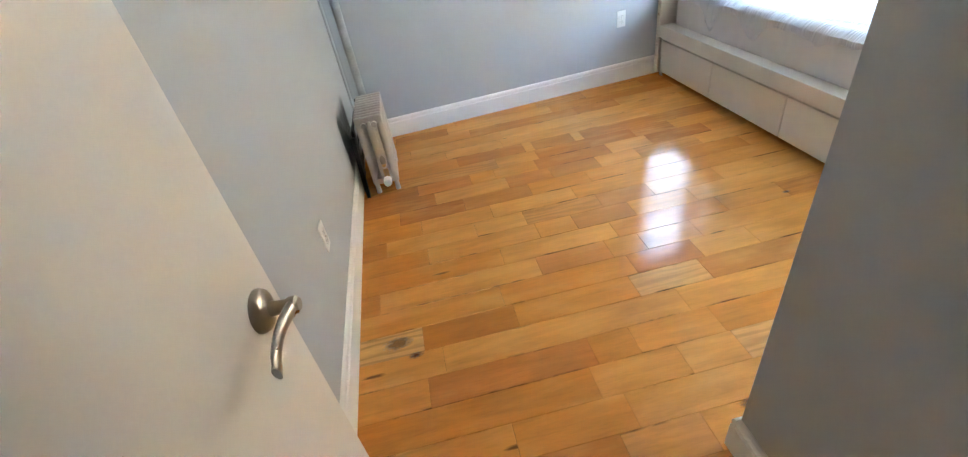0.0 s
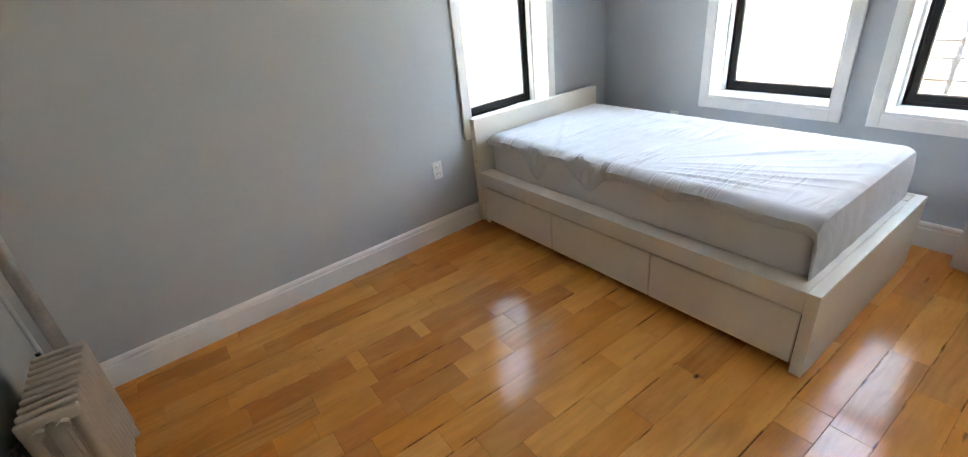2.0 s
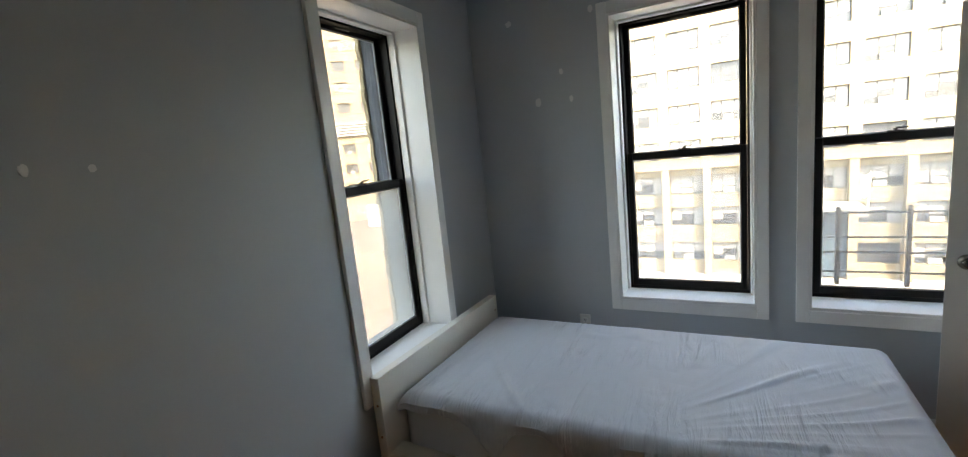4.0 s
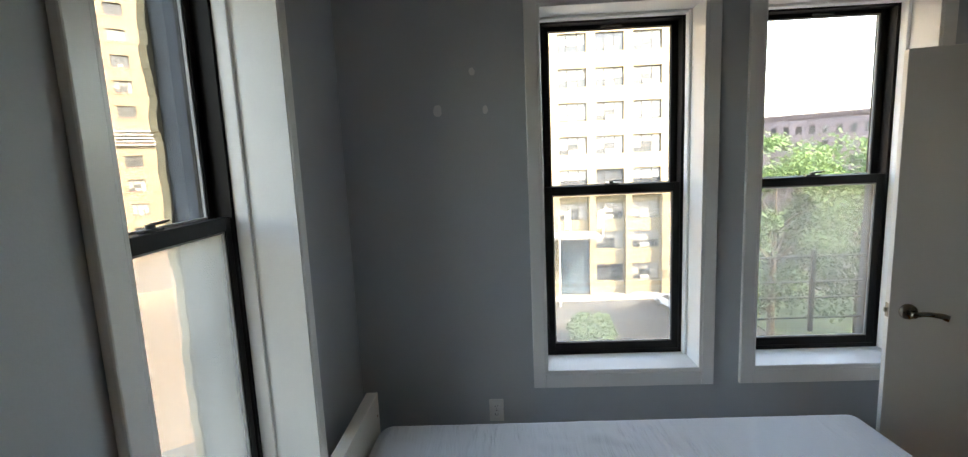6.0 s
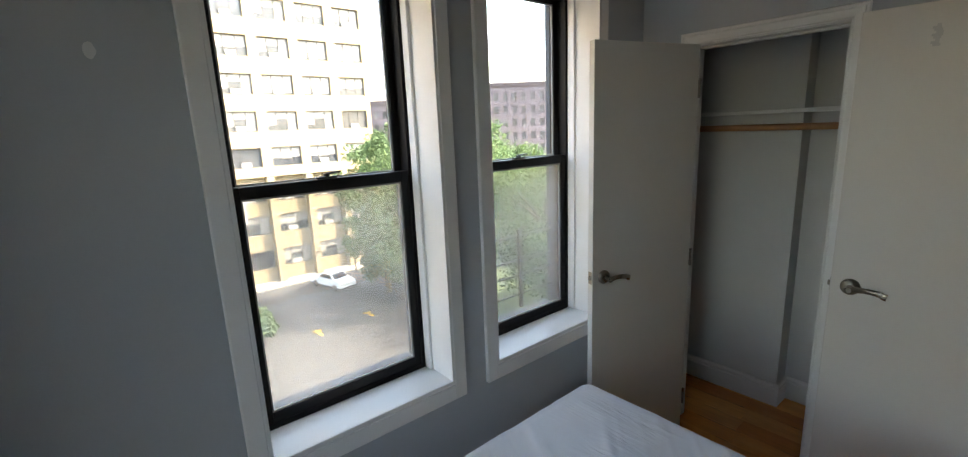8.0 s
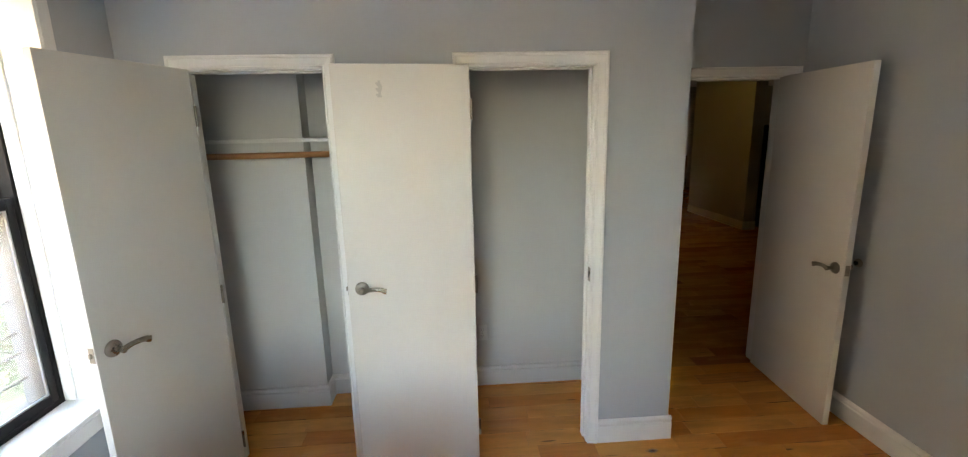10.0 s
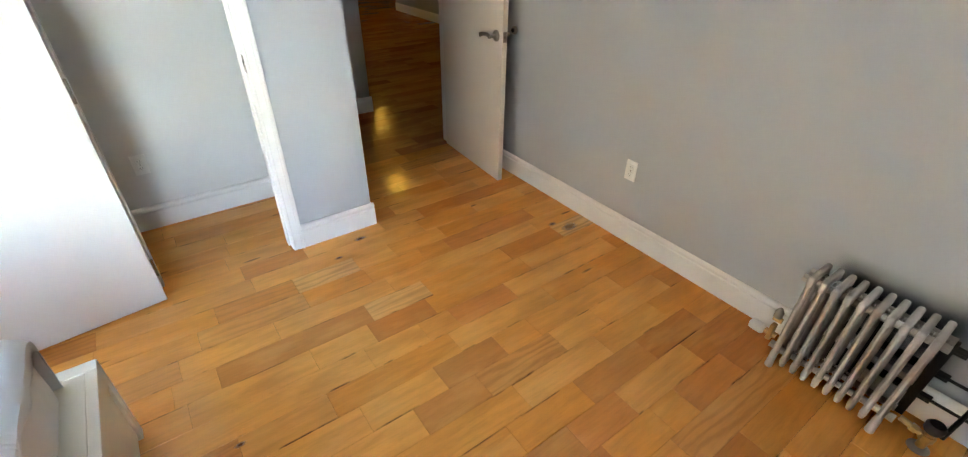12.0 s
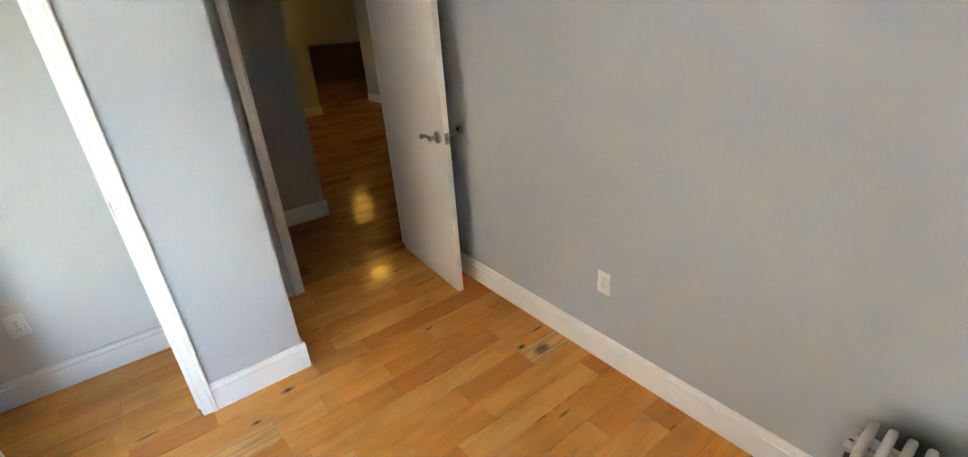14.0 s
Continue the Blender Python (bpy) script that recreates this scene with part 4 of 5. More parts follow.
# steam riser
riser = thing("steam_pipe", "silver painted vertical steam pipe in the room corner", "pipe", Matrix.Translation((0.110, -0.117, 0)))
part("pipe", tube(bmesh.new(), (0, 0, 0.002), (0, 0, CEIL), 0.0255, n=24), M_PIPE, riser, "", True)
part("flange", lathe(bmesh.new(), [(0.054, 0.0), (0.054, 0.004), (0.047, 0.010), (0.034, 0.014), (0.027, 0.018)], n=28), M_PIPE, riser, "round grey floor flange", True)

thin = thing("thin_pipe", "thin grey painted pipe tucked into the room corner", "pipe", Matrix.Translation((0.011, 0.002, 0)))
part("pipe", tube(bmesh.new(), (0, 0, 0.142), (0, 0, CEIL), 0.009, n=16), M_WALL, thin, "", True)

# black rack leaning behind the radiator
rack = thing("metal_rack", "low black metal rack standing behind the radiator against the wall", "rack", pose(0.030, 0, 0, 0, 3.0, 0))
for z in (0.355, 0.235, 0.115):
    part("rail", box(bmesh.new(), 0, -0.770, z - 0.006, 0.007, -0.135, z + 0.006, 0.002), M_BLACK, rack)
    part("flat_bar", box(bmesh.new(), -0.004, -0.770, z - 0.022, 0.0, -0.31, z + 0.016, 0.001), M_BLACK, rack)
for y in (-0.755, -0.225):
    part("post", tube(bmesh.new(), (0.016, y, 0.0), (0.016, y + (0.012 if y > -0.5 else -0.005), 0.41), 0.008, n=8), M_BLACK, rack)
part("end_bar", box(bmesh.new(), 0.006, -0.802, 0.0, 0.026, -0.776, 0.385, 0.002), M_BLACK, rack, "flat black end bar")
part("end_bar", box(bmesh.new(), 0.010, -0.375, 0.0, 0.022, -0.345, 0.40, 0.002), M_BLACK, rack, "flat black end bar")
bm = bmesh.new()
for y0, y1, z0, z1 in ((-0.770, -0.745, 0.03, 0.37), (-0.665, -0.645, 0.03, 0.37), (-0.575, -0.52, 0.03, 0.37), (-0.745, -0.665, 0.03, 0.12), (-0.745, -0.665, 0.33, 0.37), (-0.645, -0.575, 0.03, 0.12), (-0.645, -0.575, 0.33, 0.37)):
    box(bm, -0.003, y0, z0, 0.001, y1, z1)
part("panel", bm, M_BLACK, rack, "black sheet panel with two openings")


# soft-edged dark patch on the wall above and behind the radiator
def dark_patch_mat():
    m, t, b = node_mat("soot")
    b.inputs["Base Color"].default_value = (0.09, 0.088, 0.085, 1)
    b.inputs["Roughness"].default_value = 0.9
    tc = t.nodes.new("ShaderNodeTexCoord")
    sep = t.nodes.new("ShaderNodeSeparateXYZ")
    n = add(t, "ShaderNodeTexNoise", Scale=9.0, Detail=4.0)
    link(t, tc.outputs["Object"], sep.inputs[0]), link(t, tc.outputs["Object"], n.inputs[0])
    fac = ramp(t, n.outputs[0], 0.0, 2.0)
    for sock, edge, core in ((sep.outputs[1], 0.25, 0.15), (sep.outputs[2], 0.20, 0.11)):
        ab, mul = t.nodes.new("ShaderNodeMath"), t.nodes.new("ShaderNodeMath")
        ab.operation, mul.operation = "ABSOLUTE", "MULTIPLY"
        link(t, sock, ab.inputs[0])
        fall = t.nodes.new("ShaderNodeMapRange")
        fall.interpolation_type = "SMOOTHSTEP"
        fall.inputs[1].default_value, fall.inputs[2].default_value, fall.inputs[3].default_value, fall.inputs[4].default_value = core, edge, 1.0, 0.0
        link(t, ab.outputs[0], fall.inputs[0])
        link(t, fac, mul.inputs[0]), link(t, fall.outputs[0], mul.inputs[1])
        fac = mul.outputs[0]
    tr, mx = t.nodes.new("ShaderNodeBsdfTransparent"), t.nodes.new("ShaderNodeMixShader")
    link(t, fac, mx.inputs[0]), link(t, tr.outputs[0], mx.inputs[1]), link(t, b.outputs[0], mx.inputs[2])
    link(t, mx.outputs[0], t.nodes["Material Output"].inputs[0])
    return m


soot = part("wall_dark_patch", box(bmesh.new(), 0, -0.30, -0.215, 0.001, 0.30, 0.22), dark_patch_mat(), None)
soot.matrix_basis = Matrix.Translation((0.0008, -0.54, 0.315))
tagged(soot, "soft-edged dark patch on the wall behind the radiator", "wall stain")


# ---------------------------------------------------------------- outlets
def outlet(m, label):
    t = thing("outlet", label, "outlet", m, "wall outlets")
    part("cover_plate", box(bmesh.new(), -0.035, -0.006, -0.057, 0.035, 0, 0.057, 0.003, 2), M_PLASTIC, t)
    for s in (1, -1):
        bm = box(bmesh.new(), -0.016, -0.0078, s * 0.020 - 0.014, 0.016, -0.005, s * 0.020 + 0.014, 0.004, 2)
        r = part("receptacle", bm, M_PLASTIC, t)
        bm = bmesh.new()
        for xx in (-0.006, 0.006):
            box(bm, xx - 0.001, -0.0083, s * 0.020 - 0.002, xx + 0.001, -0.0075, s * 0.020 + 0.006)
        tube(bm, (0, -0.0083, s * 0.020 - 0.007), (0, -0.0075, s * 0.020 - 0.007), 0.0022, n=8)
        part("slots", bm, M_SLOT, r, "dark outlet slots")
    part("screw", tube(bmesh.new(), (0, -0.0075, 0), (0, -0.0055, 0), 0.003, n=8), M_NICKEL, t, "small cover screw", True)
    return t


outlet(pose(0, -1.765, 0.422, 0, 0, 90), "white duplex outlet on the long grey wall")
outlet(WALL_B @ pose(2.062, 0, 0.464), "white duplex outlet on the wall beside the bed")
outlet(EAST @ pose(0.37, 0, 0.482), "white duplex outlet under the windows")
outlet(pose(2.13, YD - 0.68, 0.39, 0, 0, 180), "white duplex outlet inside the closet")


# ---------------------------------------------------------------- spackle patches
def patch(m, rx, rz, seed):
    bm = bmesh.new()
    vs = []
    for k in range(18):
        a = 2 * math.pi * k / 18
        f = 1 + 0.28 * noise.noise(Vector((math.cos(a) * 1.4, math.sin(a) * 1.4, seed)))
        vs.append(bm.verts.new((rx * f * math.cos(a), -0.0012, rz * f * math.sin(a))))
    c = bm.verts.new((0, -0.0020, 0))
    for k in range(18):
        bm.faces.new((vs[k], vs[(k + 1) % 18], c))
    ob = part("spackle_patch", bm, M_SPACKLE, None, "", True)
    ob.matrix_basis = m
    tagged(ob, "small unpainted white spackle patch on the grey wall", "wall patch", "spackle patches")


for k, (u, z, a, b) in enumerate(((1.06, 1.735, 0.010, 0.010), (1.385, 1.71, 0.010, 0.014), (1.515, 1.705, 0.010, 0.009))):
    patch(WALL_B @ pose(u, 0, z), a, b, k * 3.1)
for k, (y, z, a, b) in enumerate(((-0.162, 1.912, 0.020, 0.028), (-0.374, 1.908, 0.013, 0.018), (-0.322, 2.075, 0.013, 0.016), (-0.003, 2.41, 0.022, 0.016), (-0.52, 2.39, 0.013, 0.022))):
    patch(EAST @ pose(-y, 0, z), a, b, 20 + k * 2.3)
patch(pose(0, -1.95, 1.68, 0, 0, 90), 0.012, 0.012, 50)

# ---------------------------------------------------------------- closet fittings
sh = thing("closet_shelf", "thin white closet shelf above the rod", "shelf", Matrix.Translation((0, 0, 0)))
part("board", box(bmesh.new(), 2.602, YD - 0.678, 1.710, 3.778, YD - 0.34, 1.730, 0.002), M_TRIM, sh)
rod = thing("closet_rod", "varnished wooden closet rod under the shelf", "closet rod", Matrix.Translation((0, 0, 0)))
part("rod", tube(bmesh.new(), (2.604, YD - 0.38, 1.640), (3.776, YD - 0.38, 1.640), 0.017, n=16), M_ROD, rod, "", True)
for xx in (2.601, 3.769):
    part("rod_socket", tube(bmesh.new(), (xx, YD - 0.38, 1.640), (xx + 0.010, YD - 0.38, 1.640), 0.028, n=16), M_TRIM, rod, "white rod socket", True)

# ---------------------------------------------------------------- hallway
def glow(name, color, power):
    m, t, b = node_mat(name)
    b.inputs["Base Color"].default_value = (0.9, 0.85, 0.6, 1)
    b.inputs["Emission Color"].default_value = (*color, 1)
    b.inputs["Emission Strength"].default_value = power
    return m


M_LAMP = glow("warm_lamp_glass", (1.0, 0.60, 0.09), 0.06)
for k, (x, y) in enumerate(((-2.50, -10.85), (-1.35, -7.72))):
    lamp = thing("ceiling_lamp", "small yellow glowing hallway ceiling lamp", "ceiling lamp", Matrix.Translation((x, y, CEIL)), "hallway lamps")
    part("base", lathe(bmesh.new(), [(0.10, 0), (0.10, -0.02), (0.085, -0.03)], n=24), M_TRIM, lamp, "white lamp base", True)
    part("shade", lathe(bmesh.new(), [(0.085, -0.03), (0.15, -0.05), (0.155, -0.085), (0.10, -0.125), (0.01, -0.14)], n=24), M_LAMP, lamp, "glowing yellow glass shade", True)
fr = thing("refrigerator", "black refrigerator standing in the dark hallway", "refrigerator", Matrix.Translation((-3.2, -7.55, 0)))
part("body", box(bmesh.new(), -0.35, -0.65, 0.02, 0.35, 0, 1.72, 0.01, 2), M_FRIDGE, fr)
part("upper_door", box(bmesh.new(), -0.35, 0.003, 1.15, 0.35, 0.05, 1.72, 0.012, 2), M_FRIDGE, fr)
part("lower_door", box(bmesh.new(), -0.35, 0.003, 0.08, 0.35, 0.05, 1.14, 0.012, 2), M_FRIDGE, fr)
for z0, z1 in ((1.2, 1.45), (0.75, 1.08)):
    part("handle", box(bmesh.new(), 0.27, 0.051, z0, 0.30, 0.085, z1, 0.008, 2), M_FRIDGE, fr)
# dark panel added for the shadowed lower part of the hall's end wall
bm = box(bmesh.new(), -4.3, -13.199, 0.0, -2.6, -13.15, 0.9, 0.004)
setting("shadow_panel_hall", bm, M_BROWN, "dark brown panel added for the shadow low on the hall's end wall", "wainscot")


# ---------------------------------------------------------------- outside
GZ = -12.1
bm = bmesh.new()
box(bm, -1500, -1500, GZ - 0.5, 1500, 1500, GZ)
setting("ground", bm, M_ASPHALT, "grey asphalt ground of the street below", "ground")
bm = box(bmesh.new(), 46.4, -26, GZ, 50.0, 60, GZ + 0.14, 0.02)
setting("pavement", bm, M_CONCRETE, "pale concrete pavement along the building", "pavement")
bm = box(bmesh.new(), 6.5, -70, GZ, 9.5, 60, GZ + 0.14, 0.02)
setting("pavement", bm, M_CONCRETE, "pale concrete pavement below the window", "pavement")
bm = box(bmesh.new(), 24, -60, GZ, 46.3, -20.4, GZ + 0.12, 0.02)
setting("grass", bm, M_GRASS, "green lawn under the trees", "lawn")
bm = box(bmesh.new(), 40.8, -14.5, GZ + 0.004, 40.95, -3.0, GZ + 0.008)
setting("road_marking", bm, M_PALELINE, "worn pale line across the asphalt", "road marking")
bm = bmesh.new()
for x, y in ((33.2, -11.0), (33.8, -15.2)):
    box(bm, x, y, GZ + 0.004, x + 0.9, y + 0.25, GZ + 0.008)
    box(bm, x + 0.9, y - 0.2, GZ + 0.004, x + 1.2, y + 0.45, GZ + 0.008)
setting("road_marking", bm, M_YLINE, "faded yellow arrows on the asphalt", "road marking")


def far_window_parts(w, h, kind):
    """Frame, glass, blind and cooler meshes of a building's window; it faces -x, with its middle at the origin."""
    a = bmesh.new()
    lo, hi, t = -h / 2, h / 2, 0.075
    c0, c1 = -w * 0.17, w * 0.17
    for y0, y1, z0, z1 in ((-w / 2, w / 2, lo, lo + t), (-w / 2, w / 2, hi - t, hi), (-w / 2, -w / 2 + t, lo, hi), (w / 2 - t, w / 2, lo, hi), (c0 - t, c0, lo, hi), (c1, c1 + t, lo, hi), (c0, c1, lo + h * 0.34, lo + h * 0.34 + t)):
        box(a, -0.06, y0, z0, 0.04, y1, z1)
    g = box(bmesh.new(), -0.01, -w / 2 + 0.02, lo + 0.02, 0.02, w / 2 - 0.02, hi - 0.02)
    b = bmesh.new()
    drops = ((0.12, 0.05, 0.10), (0.45, 0.40, 0.42), (0.05, 0.62, 0.30))[kind]
    for (y0, y1), d in zip(((-w / 2 + t, c0 - t), (c0, c1), (c1 + t, w / 2 - t)), drops):
        box(b, -0.03, y0 + 0.01, lo + max(t, h * d), -0.012, y1 - 0.01, hi - t)
    c = box(bmesh.new(), -0.20, c0 + 0.06, lo + 0.06, -0.02, c1 - 0.06, lo + h * 0.27)
    for k in range(3):
        box(c, -0.215, c0 + 0.12, lo + 0.10 + k * h * 0.06, -0.2, c1 - 0.12, lo + 0.10 + k * h * 0.06 + 0.03)
    return finish(a, "frame", M_FARFRAME), finish(g, "glass", M_WINDARK), finish(b, "blind", M_BLIND), finish(c, "air_conditioner", M_WINFRAME)


def facade(name, label, m, ys, floors, w, h, wall_mat, y0, y1, z0, z1, deep, pitch_z, thick=0.5, band=None, cornice=None, rooms=12.0, blinds=0.85):
    """A block that faces -x: piers and spandrels with real openings, windows set back in them."""
    t = thing(name, label, "building", m)
    bm = bmesh.new()
    edges = sorted(ys)
    zc = sorted(floors)
    rows = [z0] + [v for z in zc for v in (z - h / 2, z + h / 2)] + [z1]
    for lo, hi in zip(rows[::2], rows[1::2]):
        if hi - lo > 0.02:
            box(bm, 0, y0, lo, thick, y1, hi)
    for z in zc:
        at = y0
        for y in edges:
            box(bm, 0, at, z - h / 2, thick, y - w / 2, z + h / 2)
            at = y + w / 2
        box(bm, 0, at, z - h / 2, thick, y1, z + h / 2)
    box(bm, thick + 0.02, y0, z0, thick + rooms, y1, z1 - 0.3)
    part("wall", bm, wall_mat, t)
    if band:
        bm = bmesh.new()
        for z in zc:
            box(bm, -0.05, y0, z - h / 2 - 0.16, 0.02, y1, z - h / 2 - 0.02)
        part("sill_band", bm, band, t)
    if cornice:
        bm = box(bmesh.new(), -0.5, y0 - 0.3, z1, thick + rooms, y1 + 0.3, z1 + 0.35)
        box(bm, -0.25, y0 - 0.2, z1 - 0.5, 0.02, y1 + 0.2, z1)
        for k in range(int((y1 - y0) / 0.9)):
            box(bm, -0.42, y0 + k * 0.9, z1 - 0.35, -0.24, y0 + k * 0.9 + 0.3, z1)
        part("cornice", bm, cornice, t)
    kinds = [far_window_parts(w, h, k) for k in range(3)]
    for z in zc:
        for y in edges:
            k = random.randrange(3)
            fr_, gl_, bl_, ac_ = kinds[k]
            wd = new("window", fr_)
            wd.parent = t
            wd.matrix_basis = Matrix.Translation((deep, y, z))
            for nm, me in (("pane", gl_),) + ((("blind", bl_),) if random.random() < blinds else ()) + ((("air_conditioner", ac_),) if random.random() < 0.5 else ()):
                o = new(nm, me)
                o.parent = wd
    return t


# cream building over the street
BX = 48.0
cols = [-21.77 + 3.56 * k for k in range(12)]
cream = facade("apartment_building", "large cream brick building with rows of wide windows across the street", Matrix.Translation((BX, 0, 0)),
               cols, [-0.13 + 3.2 * k for k in range(9)], 2.7, 1.75, M_CREAM, -23.6, 19.8, -1.9, 28.6, 0.28, 3.25)
low = facade("apartment_building", "recessed lower storeys of the cream building with square columns", Matrix.Translation((BX + 0.6, 0, 0)),
             cols, [-3.45, -6.45, -9.8], 2.9, 1.75, M_CREAM, -23.6, 19.8, GZ, -1.92, 0.3, 3.25)
col0 = part("column", box(bmesh.new(), -0.8, -0.32, GZ + 0.1, 0.0, 0.32, -1.93, 0.02), M_CREAM, low, "square cream column")
col0.matrix_basis = Matrix.Translation((0, -23.55, 0))
for k in range(1, 13):
    again(col0, Matrix.Translation((0, -23.55 + 3.56 * k, 0)))
part("entrance_glass", box(bmesh.new(), -0.35, -9.4, GZ + 0.3, -0.2, -4.2, -5.8), M_BLUEGLASS, low, "blue glass entrance front")
part("canopy", box(bmesh.new(), -3.5, -9.6, -5.7, -0.2, -3.2, -5.4, 0.03), M_CONCRETE, low, "pale entrance canopy")

# flagpoles
for k, (y, lean) in enumerate(((-5.6, 0), (-6.6, 12), (-9.6, 12))):
    fp = thing("flagpole", "white flagpole with a hanging flag at the entrance", "flagpole", pose(44.6, y, GZ + 0.14 if not lean else -5.4, 0, -lean, 0), "flagpoles")
    part("pole", tube(bmesh.new(), (0, 0, 0), (0, 0, 8.5 if not lean else 2.8), 0.06, 0.04, 8), M_PLASTIC, fp)
    if lean:
        bm = bmesh.new()
        prev = None
        for q in range(7):
            f = q / 6
            a, b = bm.verts.new((0.02, 0.05 + f * 0.5, 2.7 - 0.3 * f)), bm.verts.new((0.02 + 0.12 * math.sin(q * 1.7), 0.05 + f * 0.5, 0.9 - 0.2 * f))
            if prev:
                bm.faces.new((prev[0], a, b, prev[1]))
            prev = (a, b)
        bmesh.ops.solidify(bm, geom=bm.faces[:], thickness=0.02)
        part("flag", bm, M_PLASTIC, fp, "plain pale flag")

# tan tower to the north-east, seen through the first window
TOW = pose(56, 52, 0, 0, 0, 40)
tower = facade("tower_block", "tall tan brick tower with a dense grid of windows", TOW,
               [-17.5 + 3.5 * k for k in range(12)], [-8.4 + 3.1 * k for k in range(15)], 1.9, 1.5, M_TAN, -19.5, 23.5, GZ, 40.5, 0.25, 3.1, band=M_PINK, blinds=0.3)
bm = bmesh.new()
for k in range(5):
    box(bm, -0.4, -19.5, 6.0 + k * 0.42, -0.05, 23.5, 6.2 + k * 0.42)
part("louvre_band", bm, M_WINFRAME, tower, "grey louvre band")
# low tan roof with plant in front of it
lowr = thing("low_building", "low tan building with a flat roof and white roof plant", "building", pose(24, 30, 0, 0, 0, 40))
part("wall", box(bmesh.new(), -9, -16, GZ, 16, 22, -4.6), M_ROOF, lowr)
bm = bmesh.new()
for q in ((-9, -16, -8.6, 22), (15.6, -16, 16, 22), (-8.6, -16, 15.6, -15.6), (-8.6, 21.6, 15.6, 22)):
    box(bm, q[0], q[1], -4.6, q[2], q[3], -3.8)
part("parapet", bm, M_TAN, lowr, "tan brick parapet")
for k in range(9):
    a, b = random.uniform(2, 13), random.uniform(-13, 8)
    part("roof_unit", box(bmesh.new(), a, b, -4.598, a + random.uniform(1.5, 3), b + random.uniform(1.5, 3.5), -4.6 + random.uniform(1.2, 2.2), 0.1), M_BLIND, lowr, "white roof plant box")
yb = thing("annex_building", "tan stuccoed wall of a neighbouring annex", "building", pose(38, 31, 0, 0, 0, 40))
part("wall", box(bmesh.new(), 0, -18, GZ, 8, -11.0, 34), M_TAN, yb)
part("drainpipe", tube(bmesh.new(), (-0.15, -13.4, GZ), (-0.15, -13.4, 33), 0.12, n=8), M_TAN, yb, "tan drainpipe")

# brick blocks to the south-east
facade("brick_building", "old dark brick building with a bracketed cornice beyond the trees", pose(88.6, -68, 0, 0, 0, -38),
       [-28 + 2.1 * k for k in range(13)], [-9 + 2.9 * k for k in range(7)], 0.95, 1.6, M_REDBRICK, -29, -0.1, GZ, 11.2, 0.25, 3.3, cornice=M_REDBRICK, rooms=14, blinds=0.15)
facade("brick_building", "lower old brick building with a plain cornice beyond the trees", pose(88.6, -68, 0, 0, 0, -38),
       [1.6 + 2.1 * k for k in range(12)], [-9 + 2.9 * k for k in range(6)], 0.95, 1.6, M_REDBRICK, 0.1, 26, GZ, 8.3, 0.25, 3.3, cornice=M_REDBRICK, rooms=14, blinds=0.15)


# trees
def tree(x, y, top, spread, seed, label):
    rnd = random.Random(seed)
    t = thing("tree", label, "tree", Matrix.Translation((x, y, GZ)), "street trees")
    hgt = top - GZ
    bm = bmesh.new()
    sweep(bm, [(0, 0, 0), (0.08, 0.05, hgt * 0.2), (-0.05, 0.1, hgt * 0.45), (0.1, 0, hgt * 0.75)], [(0.28, 0.28), (0.22, 0.22), (0.15, 0.15), (0.05, 0.05)], 10)
    limbs = []
    for k in range(9):
        a = k * 2.4 + rnd.uniform(-0.3, 0.3)
        z0 = hgt * rnd.uniform(0.25, 0.55)
        r = spread * rnd.uniform(0.5, 0.85)
        tip = (r * math.cos(a), r * math.sin(a), z0 + hgt * rnd.uniform(0.12, 0.35))
        sweep(bm, [(0, 0, z0), (tip[0] * 0.5, tip[1] * 0.5, (z0 + tip[2]) / 2 + 0.3), tip], [(0.11, 0.11), (0.07, 0.07), (0.025, 0.025)], 7)
        limbs.append(tip)
    part("trunk", bm, M_BARK, t, "brown trunk with limbs", True)
    verts, faces = [], []
    clumps = []
    for k in range(105):
        a, e = rnd.uniform(0, 6.283), rnd.uniform(-1.15, 1.1)
        f = rnd.uniform(0.55, 1.0)
        clumps.append((spread * f * math.cos(a) * math.cos(e), spread * f * math.sin(a) * math.cos(e), hgt * 0.55 + hgt * 0.42 * math.sin(e) * f, rnd.uniform(0.5, 1.1) * spread * 0.26))
    for cx, cy, cz, cr in clumps:
        for q in range(150):
            d = Vector((rnd.gauss(0, 1), rnd.gauss(0, 1), rnd.gauss(0, 0.8))).normalized() * cr * rnd.uniform(0.35, 1.08)
            p = Vector((cx, cy, cz)) + d
            s = rnd.uniform(0.09, 0.19)
            ax = Vector((rnd.gauss(0, 1), rnd.gauss(0, 1), rnd.gauss(0, 1))).normalized()
            bx = ax.orthogonal().normalized()
            i = len(verts)
            verts += [p - ax * s, p + bx * s * 0.55, p + ax * s, p - bx * s * 0.55]
            faces.append((i, i + 1, i + 2, i + 3))
    me = bpy.data.meshes.new("crown")
    me.from_pydata([tuple(v) for v in verts], [], faces)
    me.materials.append(M_LEAF)
    cr = new("crown", me)
    cr.parent = t
    cr["label"] = "green leafy crown"
    return t


